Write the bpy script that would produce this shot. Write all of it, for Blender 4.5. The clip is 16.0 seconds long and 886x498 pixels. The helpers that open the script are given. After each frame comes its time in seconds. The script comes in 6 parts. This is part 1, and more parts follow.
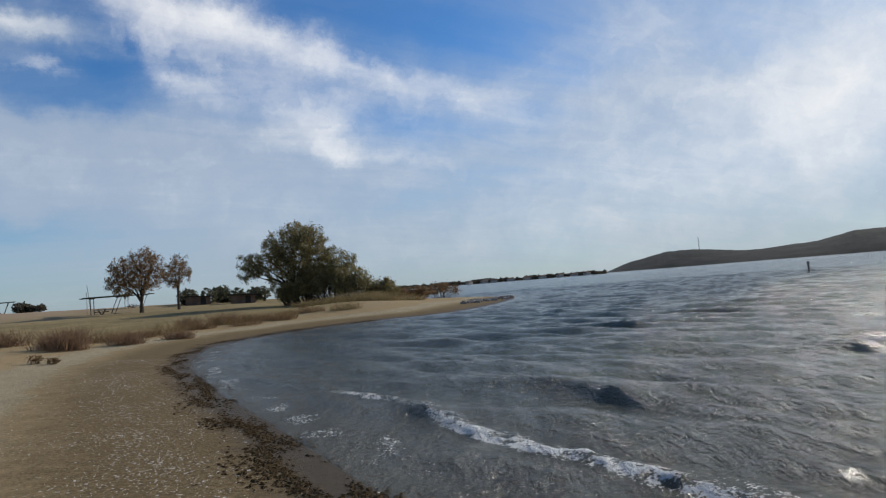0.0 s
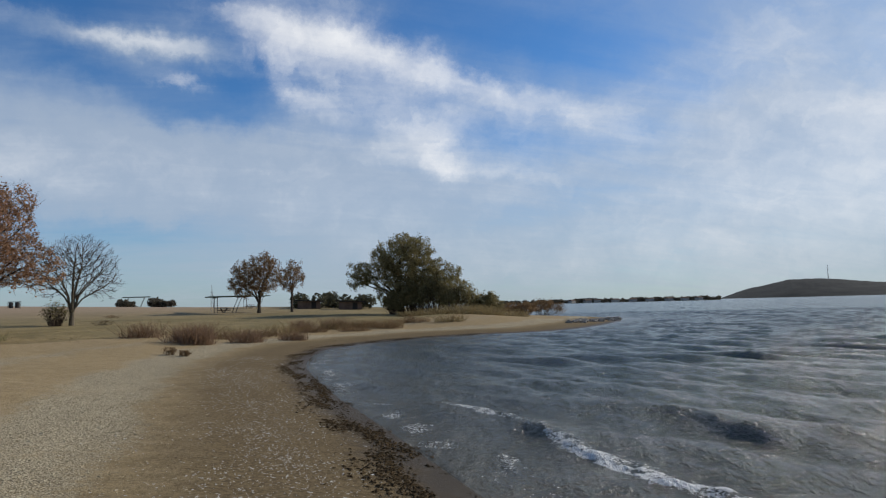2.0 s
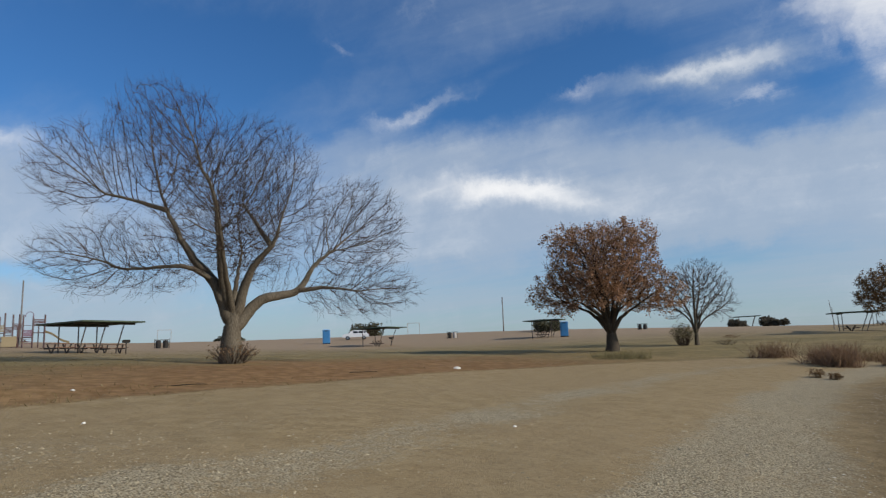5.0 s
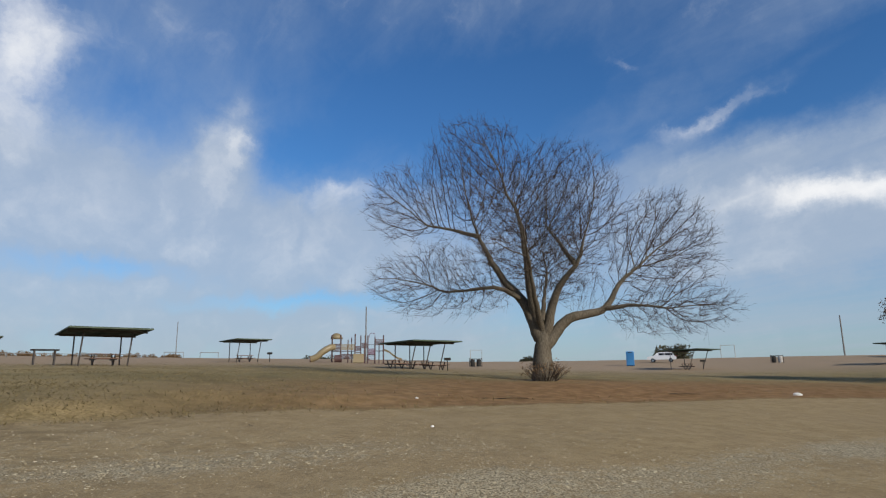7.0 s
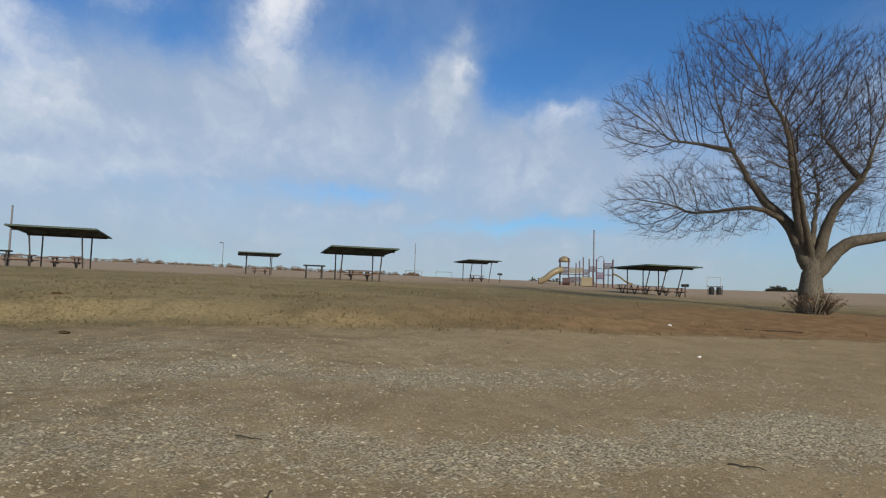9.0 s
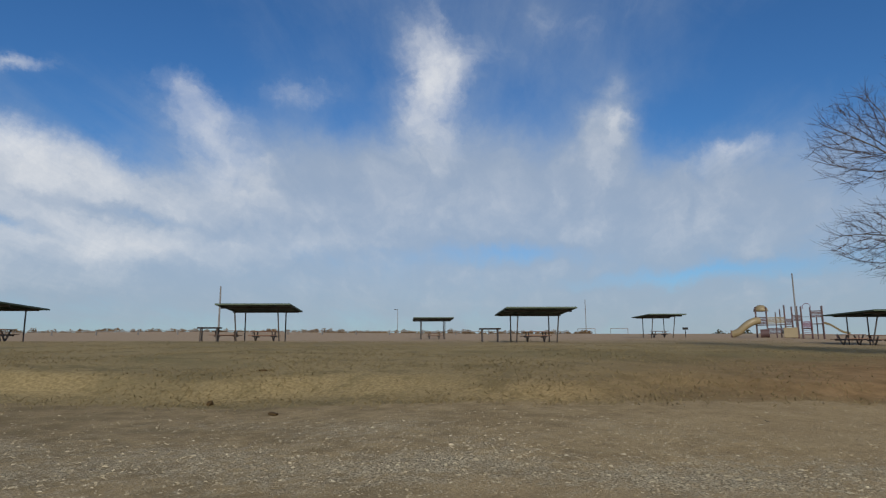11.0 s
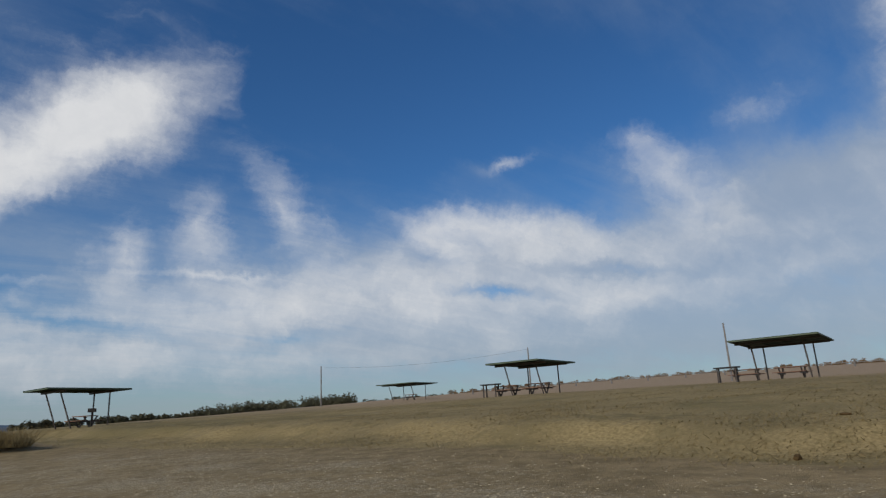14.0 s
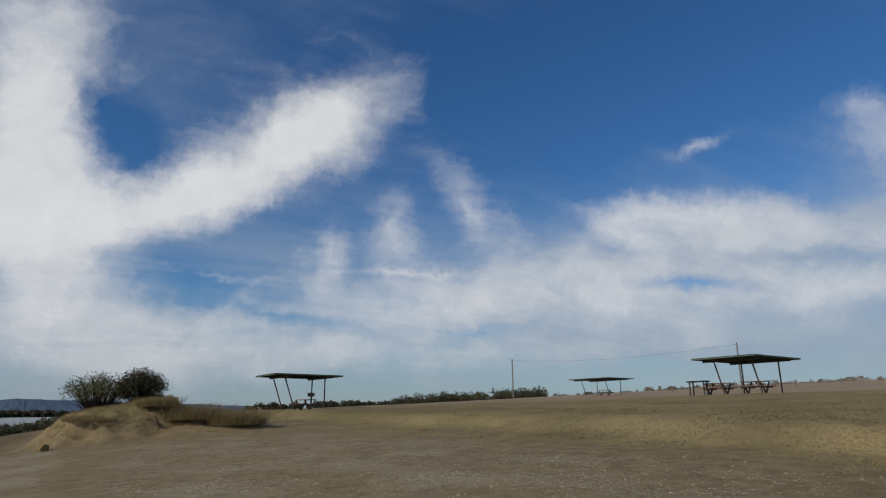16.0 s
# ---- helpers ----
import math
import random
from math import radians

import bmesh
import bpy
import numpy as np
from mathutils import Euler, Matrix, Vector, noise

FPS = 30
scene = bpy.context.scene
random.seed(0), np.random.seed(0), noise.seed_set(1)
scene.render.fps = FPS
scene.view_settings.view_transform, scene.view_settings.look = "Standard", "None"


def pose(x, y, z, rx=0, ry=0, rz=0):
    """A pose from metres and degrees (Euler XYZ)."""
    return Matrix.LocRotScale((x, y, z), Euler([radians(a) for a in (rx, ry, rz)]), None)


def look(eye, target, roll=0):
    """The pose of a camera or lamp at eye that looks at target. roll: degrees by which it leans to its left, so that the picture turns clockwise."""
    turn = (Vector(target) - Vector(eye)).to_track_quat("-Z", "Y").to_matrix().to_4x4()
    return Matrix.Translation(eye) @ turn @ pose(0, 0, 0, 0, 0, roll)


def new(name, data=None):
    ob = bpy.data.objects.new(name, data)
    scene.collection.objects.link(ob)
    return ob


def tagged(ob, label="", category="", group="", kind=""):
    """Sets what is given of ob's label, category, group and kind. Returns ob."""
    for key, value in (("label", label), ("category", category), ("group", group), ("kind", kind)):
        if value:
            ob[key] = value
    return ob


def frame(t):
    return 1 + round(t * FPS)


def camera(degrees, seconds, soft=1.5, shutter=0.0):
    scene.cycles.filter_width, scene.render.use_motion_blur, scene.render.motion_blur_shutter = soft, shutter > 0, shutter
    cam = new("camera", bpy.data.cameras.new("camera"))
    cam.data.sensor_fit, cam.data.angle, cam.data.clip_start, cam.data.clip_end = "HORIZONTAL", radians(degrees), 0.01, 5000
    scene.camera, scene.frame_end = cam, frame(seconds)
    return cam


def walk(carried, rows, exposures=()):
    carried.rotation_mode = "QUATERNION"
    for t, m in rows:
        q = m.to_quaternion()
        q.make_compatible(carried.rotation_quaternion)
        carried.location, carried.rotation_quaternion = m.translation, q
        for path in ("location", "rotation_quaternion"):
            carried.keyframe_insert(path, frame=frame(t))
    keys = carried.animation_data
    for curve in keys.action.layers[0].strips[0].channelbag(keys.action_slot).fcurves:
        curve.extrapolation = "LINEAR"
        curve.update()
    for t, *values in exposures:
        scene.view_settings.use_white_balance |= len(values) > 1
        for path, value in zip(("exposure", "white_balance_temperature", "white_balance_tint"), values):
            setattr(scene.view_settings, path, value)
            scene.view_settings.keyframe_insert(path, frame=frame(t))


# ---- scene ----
cam = camera(70.85, 16.0, soft=1.2, shutter=0.1)
PATH = [
    (0.0, -0.000, 0.001, 2.100, 93.33, 4.57, 0.19),
    (0.5, -0.001, 0.033, 2.105, 93.28, 3.20, -4.24),
    (1.0, -0.037, 0.058, 2.102, 93.72, 2.05, -1.38),
    (1.5, -0.152, 0.059, 2.095, 94.29, 0.82, 2.77),
    (2.0, -0.348, 0.060, 2.110, 95.16, 1.46, 9.40),
    (2.5, -0.515, 0.039, 2.101, 95.17, 2.77, 15.92),
    (3.0, -0.675, 0.047, 2.104, 95.66, 2.37, 22.48),
    (3.5, -0.872, 0.157, 2.092, 96.20, 2.45, 32.58),
    (4.0, -1.141, 0.134, 2.093, 96.96, 3.55, 42.93),
    (4.5, -1.416, 0.016, 2.129, 97.57, 2.13, 52.20),
    (5.0, -1.619, 0.002, 2.132, 98.68, 2.17, 61.05),
    (5.2, -1.685, 0.002, 2.135, 99.77, 2.59, 64.90),
    (7.3, -2.053, -0.415, 1.985, 100.35, 0.55, 90.87),
    (7.5, -2.126, -0.450, 1.980, 99.53, 0.74, 93.07),
    (8.0, -2.237, -0.667, 1.975, 97.16, 3.04, 99.14),
    (8.5, -2.296, -0.882, 1.975, 95.74, 1.72, 104.43),
    (9.0, -2.463, -0.988, 1.980, 94.20, -1.64, 107.90),
    (9.2, -2.533, -1.036, 1.985, 94.43, -2.10, 109.21),
    (11.3, -3.239, -2.290, 2.151, 100.31, 1.44, 126.90),
    (11.5, -3.232, -2.403, 2.151, 100.87, 2.10, 129.72),
    (12.0, -3.274, -2.656, 2.145, 102.29, 1.91, 136.88),
    (12.5, -3.372, -2.954, 2.169, 104.34, 3.51, 144.43),
    (13.0, -3.298, -3.292, 2.196, 104.81, 3.14, 152.90),
    (13.5, -3.288, -3.584, 2.197, 104.58, 1.87, 159.32),
    (14.0, -3.331, -3.804, 2.198, 104.53, 2.89, 166.65),
    (14.5, -3.287, -3.996, 2.217, 105.34, 5.69, 174.44),
    (15.0, -3.108, -4.174, 2.228, 107.53, 6.99, 179.78),
    (15.5, -3.022, -4.488, 2.173, 106.23, 2.44, -178.39),
    (16.0, -2.948, -4.605, 2.157, 104.53, 0.64, -176.61),
]
walk(cam, [(t, pose(*place)) for t, *place in PATH],
     exposures=[(0.0, 0.05), (9.2, 0.08), (11.3, -0.2), (12.5, -0.35), (14.5, -0.3), (16.0, -0.34)])

# ---- sky, sun ----
SUN_AZ, SUN_EL = radians(52), radians(27)
world = bpy.data.worlds.new("sky")
world.use_nodes = True
scene.world = world
wn, wl = world.node_tree.nodes, world.node_tree.links
wn.clear()


def wmath(op, a, b=None, clamp=False):
    n = wn.new("ShaderNodeMath")
    n.operation, n.use_clamp = op, clamp
    for i, v in enumerate((a, b)):
        if v is None:
            continue
        if isinstance(v, (int, float)):
            n.inputs[i].default_value = v
        else:
            wl.new(v, n.inputs[i])
    return n.outputs[0]


sky_tex = wn.new("ShaderNodeTexSky")
sky_tex.sky_type = "NISHITA"
sky_tex.sun_disc = False
sky_tex.sun_elevation, sky_tex.sun_rotation = SUN_EL, SUN_AZ
sky_tex.air_density, sky_tex.dust_density, sky_tex.ozone_density = 1.0, 0.4, 2.5
coords = wn.new("ShaderNodeTexCoord")
DIR = coords.outputs["Generated"]


def wnoise(vec, scale, detail, rough, distort=0.0):
    n = wn.new("ShaderNodeTexNoise")
    wl.new(vec, n.inputs["Vector"])
    n.inputs["Scale"].default_value, n.inputs["Detail"].default_value = scale, detail
    n.inputs["Roughness"].default_value, n.inputs["Distortion"].default_value = rough, distort
    return n


# the sky as a layer overhead: streaks run together towards the horizon
sep = wn.new("ShaderNodeSeparateXYZ")
wl.new(DIR, sep.inputs[0])
lift = wmath("ADD", wmath("MAXIMUM", sep.outputs[2], 0.0), 0.16)
flat = wn.new("ShaderNodeCombineXYZ")
wl.new(wmath("DIVIDE", sep.outputs[0], lift), flat.inputs[0])
wl.new(wmath("DIVIDE", sep.outputs[1], lift), flat.inputs[1])


def wbend(scale, detail, rough, far):
    """The sky's directions, pushed about by noise so that edges fray."""
    warp = wnoise(DIR, scale, detail, rough)
    shift = wn.new("ShaderNodeVectorMath")
    shift.operation = "MULTIPLY_ADD"
    wl.new(warp.outputs["Color"], shift.inputs[0])
    shift.inputs[1].default_value = (far, far, far * 0.8)
    wl.new(DIR, shift.inputs[2])
    bent = wn.new("ShaderNodeVectorMath")
    bent.operation = "SUBTRACT"
    wl.new(shift.outputs[0], bent.inputs[0])
    bent.inputs[1].default_value = (far / 2, far / 2, far * 0.4)
    return bent.outputs[0]


BENT = wbend(9.0, 7, 0.66, 0.10)
SUMS = {}


def bank(az, el, wide, high, lean, weight):
    """How far a direction lies inside a bank: azimuth to the left of +y, elevation, half width and height, lean down to the right; all in degrees."""
    a, e = radians(az), radians(el)
    turn = Matrix.Rotation(radians(90 + az), 3, "Z") @ Matrix.Rotation(-e, 3, "Y") @ Matrix.Rotation(radians(lean), 3, "X")
    m = wn.new("ShaderNodeMapping")
    m.vector_type = "TEXTURE"
    wl.new(BENT, m.inputs["Vector"])
    m.inputs["Location"].default_value = (-math.sin(a) * math.cos(e), math.cos(a) * math.cos(e), math.sin(e))
    m.inputs["Rotation"].default_value = turn.to_euler()
    m.inputs["Scale"].default_value = (0.9, 1.9 * math.sin(radians(wide)), 1.9 * math.sin(radians(high)))
    g = wn.new("ShaderNodeTexGradient")
    g.gradient_type = "QUADRATIC_SPHERE"
    wl.new(m.outputs[0], g.inputs[0])
    return wmath("MULTIPLY", wmath("POWER", g.outputs["Fac"], 0.6), weight)


def gather(layer, value):
    SUMS[layer] = wmath("ADD", SUMS[layer], value) if layer in SUMS else value


def cloud(*place):
    """Bright cloud."""
    gather("cloud", bank(*place))


def veil(*place):
    """Thin high veil."""
    gather("veil", bank(*place))


def gap(*place):
    """A clear hole in both."""
    gather("gap", bank(*place))


cloud(19.4, 23.9, 8.1, 2.0, 11, 0.58)
cloud(17.2, 20.5, 11.1, 2.6, 19, 0.42)
cloud(7.7, 20.4, 11.1, 1.1, 18, 0.6)
cloud(22.9, 18.8, 2.5, 1.0, 30, 0.45)
cloud(14.6, 16.3, 11.4, 2.9, 11, 0.3)
cloud(10.7, 14.3, 2.9, 1.8, 27, 0.45)
cloud(6.7, 12.6, 6.6, 0.7, 8, 0.4)
cloud(32.7, 21.4, 3.5, 0.8, -3, 0.2)
veil(32.7, 21.4, 4.3, 1.1, -3, 0.5)
cloud(32.0, 18.8, 2.9, 0.6, 5, 0.28)
cloud(-34.0, 14.0, 7.2, 5.5, -21, 0.7)
cloud(-19.2, 20.0, 5.1, 2.3, -20, 0.3)
cloud(-23.8, 9.8, 17.9, 7.1, -2, 0.35)
cloud(-11.2, 3.4, 24.8, 3.6, -3, 0.2)
veil(23.3, 12.0, 18.8, 6.1, 5, 0.8)
veil(-17.3, 15.2, 21.9, 9.2, -6, 0.9)
veil(-33.1, 8.7, 13.8, 13.0, 11, 0.9)
veil(-6.3, 4.9, 35.8, 6.7, 0, 0.7)
gap(28.4, 19.4, 4.6, 3.2, -16, 0.7)
gap(-1.0, 23.1, 10.3, 2.8, 14, 0.6)
cloud(-4.7, 17.3, 13.0, 3.0, -2, 0.3)
gap(2.9, 14.9, 5.6, 1.6, 9, 0.4)
gap(32.9, 15.6, 4.0, 1.1, -5, 0.4)
gap(33.2, 7.5, 5.9, 0.8, -3, 0.4)
gap(-11.9, 16.0, 4.8, 1.8, -12, 0.3)
gap(-27.1, 16.8, 3.5, 2.7, -9, 0.3)
gap(4.5, 7.4, 8.3, 1.1, -11, 0.3)
gap(-24.5, 8.1, 3.8, 0.9, 9, 0.25)
cloud(52.4, 13.5, 3.7, 1.3, 9, 0.95)
cloud(56.6, 13.7, 2.2, 0.7, -6, 0.5)
cloud(47.0, 11.9, 6.0, 1.0, 14, 0.4)
cloud(47.7, 21.9, 3.4, 0.7, -16, 0.3)
cloud(37.5, 22.0, 7.0, 0.8, 5, 0.25)
veil(37.5, 22.0, 7.4, 1.0, 5, 0.5)
cloud(32.7, 18.9, 3.7, 0.6, 9, 0.2)
veil(32.7, 18.9, 3.9, 0.9, 9, 0.4)
veil(48.3, 19.0, 12.5, 2.0, -4, 0.35)
veil(36.7, 11.1, 25.4, 4.5, 8, 0.8)
gap(54.6, 6.5, 8.3, 1.3, -1, 0.4)
gap(39.1, 16.5, 12.3, 1.7, 2, 0.4)
gap(54.5, 22.4, 8.2, 2.5, -11, 0.6)
cloud(36.6, 22.1, 6.6, 0.6, -4, 0.28)
veil(36.6, 22.1, 8.3, 0.9, -4, 0.5)
cloud(32.9, 18.9, 2.5, 0.9, 21, 0.4)
cloud(47.5, 22.0, 2.1, 1.0, -18, 0.35)
cloud(24.7, 22.7, 2.6, 1.7, -6, 0.5)
cloud(61.7, 29.2, 3.4, 1.5, 25, 0.3)
cloud(70.1, 26.6, 2.0, 0.6, 28, 0.35)
cloud(60.4, 21.7, 6.3, 0.5, -19, 0.25)
veil(61.5, 21.5, 8.1, 0.7, -20, 0.5)
cloud(65.9, 20.5, 3.0, 0.5, -8, 0.3)
veil(56.8, 17.3, 18.4, 1.8, 1, 0.5)
veil(34.8, 13.0, 12.5, 3.7, -2, 0.8)
veil(57.3, 8.6, 26.9, 5.2, 3, 0.6)
veil(94.7, 13.2, 6.3, 4.8, -6, 0.5)
gap(80.4, 25.2, 14.6, 4.1, -11, 0.6)
gap(38.8, 19.1, 8.8, 1.7, 6, 0.55)
gap(45.7, 25.1, 6.0, 1.9, 1, 0.5)
gap(37.7, 6.7, 11.3, 2.4, 5, 0.5)
cloud(124.4, 23.8, 2.4, 4.8, 4, 0.4)
veil(124.0, 24.1, 3.4, 5.2, 4, 0.5)
cloud(107.7, 19.7, 1.2, 3.0, 14, 0.22)
veil(107.4, 19.7, 1.9, 3.0, 14, 0.5)
cloud(105.6, 20.3, 2.9, 0.7, 11, 0.3)
cloud(97.9, 16.3, 3.1, 0.9, -21, 0.3)
cloud(61.6, 22.0, 4.7, 0.6, -15, 0.45)
cloud(70.1, 26.9, 1.3, 0.5, 31, 0.3)
cloud(58.9, 14.1, 4.3, 1.2, -4, 0.6)
veil(127.2, 15.3, 7.7, 3.9, 0, 0.7)
veil(110.2, 12.9, 20.1, 4.5, 5, 0.8)
veil(97.4, 2.9, 31.9, 3.1, 1, 0.5)
veil(119.0, 7.1, 11.1, 1.3, -3, 0.4)
veil(61.3, 9.1, 9.7, 5.3, 6, 0.7)
gap(101.4, 18.0, 3.8, 2.5, -22, 0.5)
gap(115.5, 22.9, 4.0, 3.7, -8, 0.25)
gap(100.5, 6.7, 9.7, 0.8, -2, 0.45)
gap(117.0, 9.0, 6.6, 0.9, 3, 0.5)
gap(89.1, 25.2, 12.4, 4.4, 2, 0.25)
cloud(124.2, 24.9, 2.3, 5.2, -7, 0.65)
cloud(120.6, 26.1, 2.5, 1.8, 16, 0.4)
cloud(107.3, 19.3, 1.0, 3.0, 22, 0.2)
veil(107.3, 19.3, 1.5, 3.3, 22, 0.5)
cloud(147.0, 22.8, 2.1, 1.6, 37, 0.6)
cloud(144.1, 18.6, 5.8, 2.3, 51, 0.65)
cloud(138.1, 22.5, 3.5, 1.4, -26, 0.5)
cloud(159.1, 22.1, 2.2, 0.7, -18, 0.55)
cloud(111.2, 28.4, 4.2, 1.1, 25, 0.3)
cloud(97.1, 16.6, 3.3, 1.0, -5, 0.4)
cloud(162.1, 16.1, 7.2, 1.8, 10, 0.55)
cloud(153.6, 14.2, 9.7, 2.6, 7, 0.45)
cloud(148.8, 8.9, 6.1, 1.1, 4, 0.45)
cloud(135.4, 9.8, 5.2, 0.9, -7, 0.4)
cloud(159.6, 8.7, 8.3, 2.0, 1, 0.45)
veil(153.5, 11.8, 20.3, 5.7, 3, 0.9)
veil(123.6, 4.5, 33.1, 2.5, 3, 0.7)
veil(106.6, 4.5, 17.4, 1.9, 1, 0.4)
veil(128.3, 14.0, 20.7, 5.7, 2, 0.8)
veil(105.8, 11.6, 17.4, 4.1, 5, 0.8)
gap(154.2, 26.2, 18.0, 4.9, -9, 0.35)
gap(150.8, 11.3, 5.3, 0.5, 6, 0.45)
gap(161.3, 10.4, 5.2, 0.5, 5, 0.4)
gap(115.1, 9.3, 3.2, 0.8, 5, 0.4)
gap(100.8, 6.5, 9.2, 0.6, -3, 0.5)
gap(152.4, 17.6, 3.6, 1.9, 6, 0.5)
gap(132.4, 20.5, 3.1, 1.8, 1, 0.4)
gap(161.2, 3.8, 8.4, 0.8, 0, 0.4)
cloud(-140.8, 24.8, 4.3, 9.3, -7, 1.4)
cloud(-143.7, 15.3, 5.3, 4.9, -9, 1.5)
cloud(-153.3, 17.8, 5.0, 2.0, -12, 1.2)
cloud(-161.4, 23.0, 9.4, 3.0, -28, 1.2)
cloud(-167.7, 27.2, 7.5, 2.4, -42, 0.45)
cloud(-162.8, 26.1, 9.9, 4.6, -30, 0.55)
cloud(-172.3, 16.9, 2.0, 3.1, 9, 0.9)
cloud(-179.6, 18.9, 1.9, 4.4, -36, 1)
cloud(-165.7, 13.7, 1.5, 2.6, -2, 0.85)
cloud(158.6, 22.1, 2.5, 0.7, -20, 0.45)
veil(160.0, 22.1, 3.9, 1.1, -12, 0.5)
cloud(-156.2, 11.5, 3.9, 0.3, 1, 0.5)
cloud(-173.3, 12.6, 4.7, 0.3, -0, 0.4)
cloud(167.6, 15.5, 3.4, 0.9, 31, 0.5)
cloud(162.5, 16.9, 5.9, 1.3, 7, 0.45)
cloud(171.9, 11.6, 17.4, 2.8, -2, 0.5)
cloud(-172.3, 8.1, 15.4, 2.6, -10, 0.7)
cloud(-149.5, 7.7, 10.8, 2.8, -9, 0.8)
cloud(177.4, 5.0, 16.2, 1.5, -2, 0.5)
cloud(-151.1, 4.2, 13.5, 2.0, -1, 0.55)
veil(158.4, 4.5, 16.7, 2.3, 3, 0.6)
veil(177.3, 8.3, 31.6, 5.1, -1, 0.9)
veil(-146.7, 7.1, 12.6, 6.2, -3, 0.9)
gap(173.5, 30.3, 27.1, 8.2, 2, 0.45)
gap(-154.0, 10.8, 6.3, 1.9, 3, 0.8)
gap(-162.2, 8.2, 6.4, 0.6, 11, 0.5)
gap(179.9, 7.0, 3.3, 0.7, -7, 0.5)
gap(160.4, 10.4, 4.2, 0.5, 8, 0.4)
gap(-148.0, 21.0, 2.3, 4.3, -27, 0.9)
gap(-159.4, 6.6, 4.7, 1.1, -1, 0.4)

streak = wn.new("ShaderNodeMapping")
streak.vector_type = "TEXTURE"
streak.inputs["Rotation"].default_value = (0, 0, radians(28))
streak.inputs["Scale"].default_value = (1.7, 0.5, 1)
wl.new(flat.outputs[0], streak.inputs["Vector"])
big = wnoise(streak.outputs[0], 0.8, 8, 0.6, 0.9)
fibre = wnoise(streak.outputs[0], 2.6, 9, 0.62, 1.2)
# wisps: noise drawn out along slanting threads
threads = wn.new("ShaderNodeMapping")
threads.inputs["Rotation"].default_value = (radians(20), radians(-28), radians(35))
threads.inputs["Scale"].default_value = (1.0, 2.6, 2.4)
wl.new(BENT, threads.inputs["Vector"])
fine = wnoise(threads.outputs[0], 6.0, 9, 0.58, 0.6)
puffs = wnoise(BENT, 17.0, 7, 0.58, 0.2)


def centred(n, k):
    return wmath("MULTIPLY", wmath("SUBTRACT", n.outputs["Fac"], 0.5), k)


def wstep(value, low, high, to):
    r = wn.new("ShaderNodeMapRange")
    r.interpolation_type = "SMOOTHSTEP"
    wl.new(value, r.inputs[0])
    r.inputs[1].default_value, r.inputs[2].default_value, r.inputs[3].default_value, r.inputs[4].default_value = low, high, 0.0, to
    return r.outputs[0]


def wmix(fac, a, b):
    m = wn.new("ShaderNodeMix")
    m.data_type = "RGBA"
    wl.new(fac, m.inputs["Factor"])
    for key, v in (("A", a), ("B", b)):
        if isinstance(v, tuple):
            m.inputs[key].default_value = (*v, 1)
        else:
            wl.new(v, m.inputs[key])
    return m.outputs["Result"]


hole = SUMS["gap"]
thin = wmath("ADD", wmath("SUBTRACT", wmath("MULTIPLY", SUMS["veil"], 0.8), hole), wmath("ADD", centred(big, 1.0), wmath("ADD", centred(fibre, 0.38), centred(fine, 0.35))))
full = wmath("ADD", wmath("ADD", SUMS["cloud"], wmath("MULTIPLY", SUMS["veil"], 0.15)), wmath("ADD", wmath("ADD", wmath("ADD", centred(fine, 0.85), centred(fibre, 0.35)), centred(puffs, 0.45)), wmath("MULTIPLY", hole, -0.7)))
thin_cover, full_cover = wstep(thin, -0.45, 1.0, 0.82), wstep(full, 0.02, 1.45, 0.97)
deep = wn.new("ShaderNodeHueSaturation")
deep.inputs["Saturation"].default_value, deep.inputs["Value"].default_value = 1.15, 1.12
wl.new(sky_tex.outputs[0], deep.inputs["Color"])
tint = wn.new("ShaderNodeVectorMath")
tint.operation = "MULTIPLY"
tint.inputs[1].default_value = (0.66, 1.0, 1.3)
wl.new(deep.outputs[0], tint.inputs[0])
sky_colour = wmix(thin_cover, tint.outputs[0], (5.1, 6.1, 7.5))
sky_colour = wmix(full_cover, sky_colour, wmix(wmath("ADD", puffs.outputs["Fac"], 0.0), (9.6, 9.9, 10.4), (13.0, 13.0, 13.0)))
low_haze = wmath("SUBTRACT", 0.45, wstep(sep.outputs[2], 0.0, 0.17, 0.45))
sky_colour = wmix(low_haze, sky_colour, (4.6, 5.4, 6.4))
back = wn.new("ShaderNodeBackground")
wl.new(sky_colour, back.inputs[0])
back.inputs["Strength"].default_value = 0.075
wout = wn.new("ShaderNodeOutputWorld")
wl.new(back.outputs[0], wout.inputs[0])

sun_data = bpy.data.lights.new("sun", "SUN")
sun_data.energy, sun_data.angle, sun_data.color = 3.4, radians(2), (1.0, 0.93, 0.82)
sun = new("sun", sun_data)
sun.matrix_world = look((0, 0, 60), Vector((0, 0, 60)) - Vector((math.sin(SUN_AZ) * math.cos(SUN_EL), math.cos(SUN_AZ) * math.cos(SUN_EL), math.sin(SUN_EL))))

# ---- materials ----
def material(name, rough=0.8, metal=0.0):
    m = bpy.data.materials.new(name)
    m.use_nodes = True
    b = m.node_tree.nodes["Principled BSDF"]
    b.inputs["Roughness"].default_value, b.inputs["Metallic"].default_value = rough, metal
    b.inputs["Specular IOR Level"].default_value = 0.08 if rough >= 0.85 else (0.25 if rough >= 0.6 else 0.5)
    return m, m.node_tree.nodes, m.node_tree.links, b


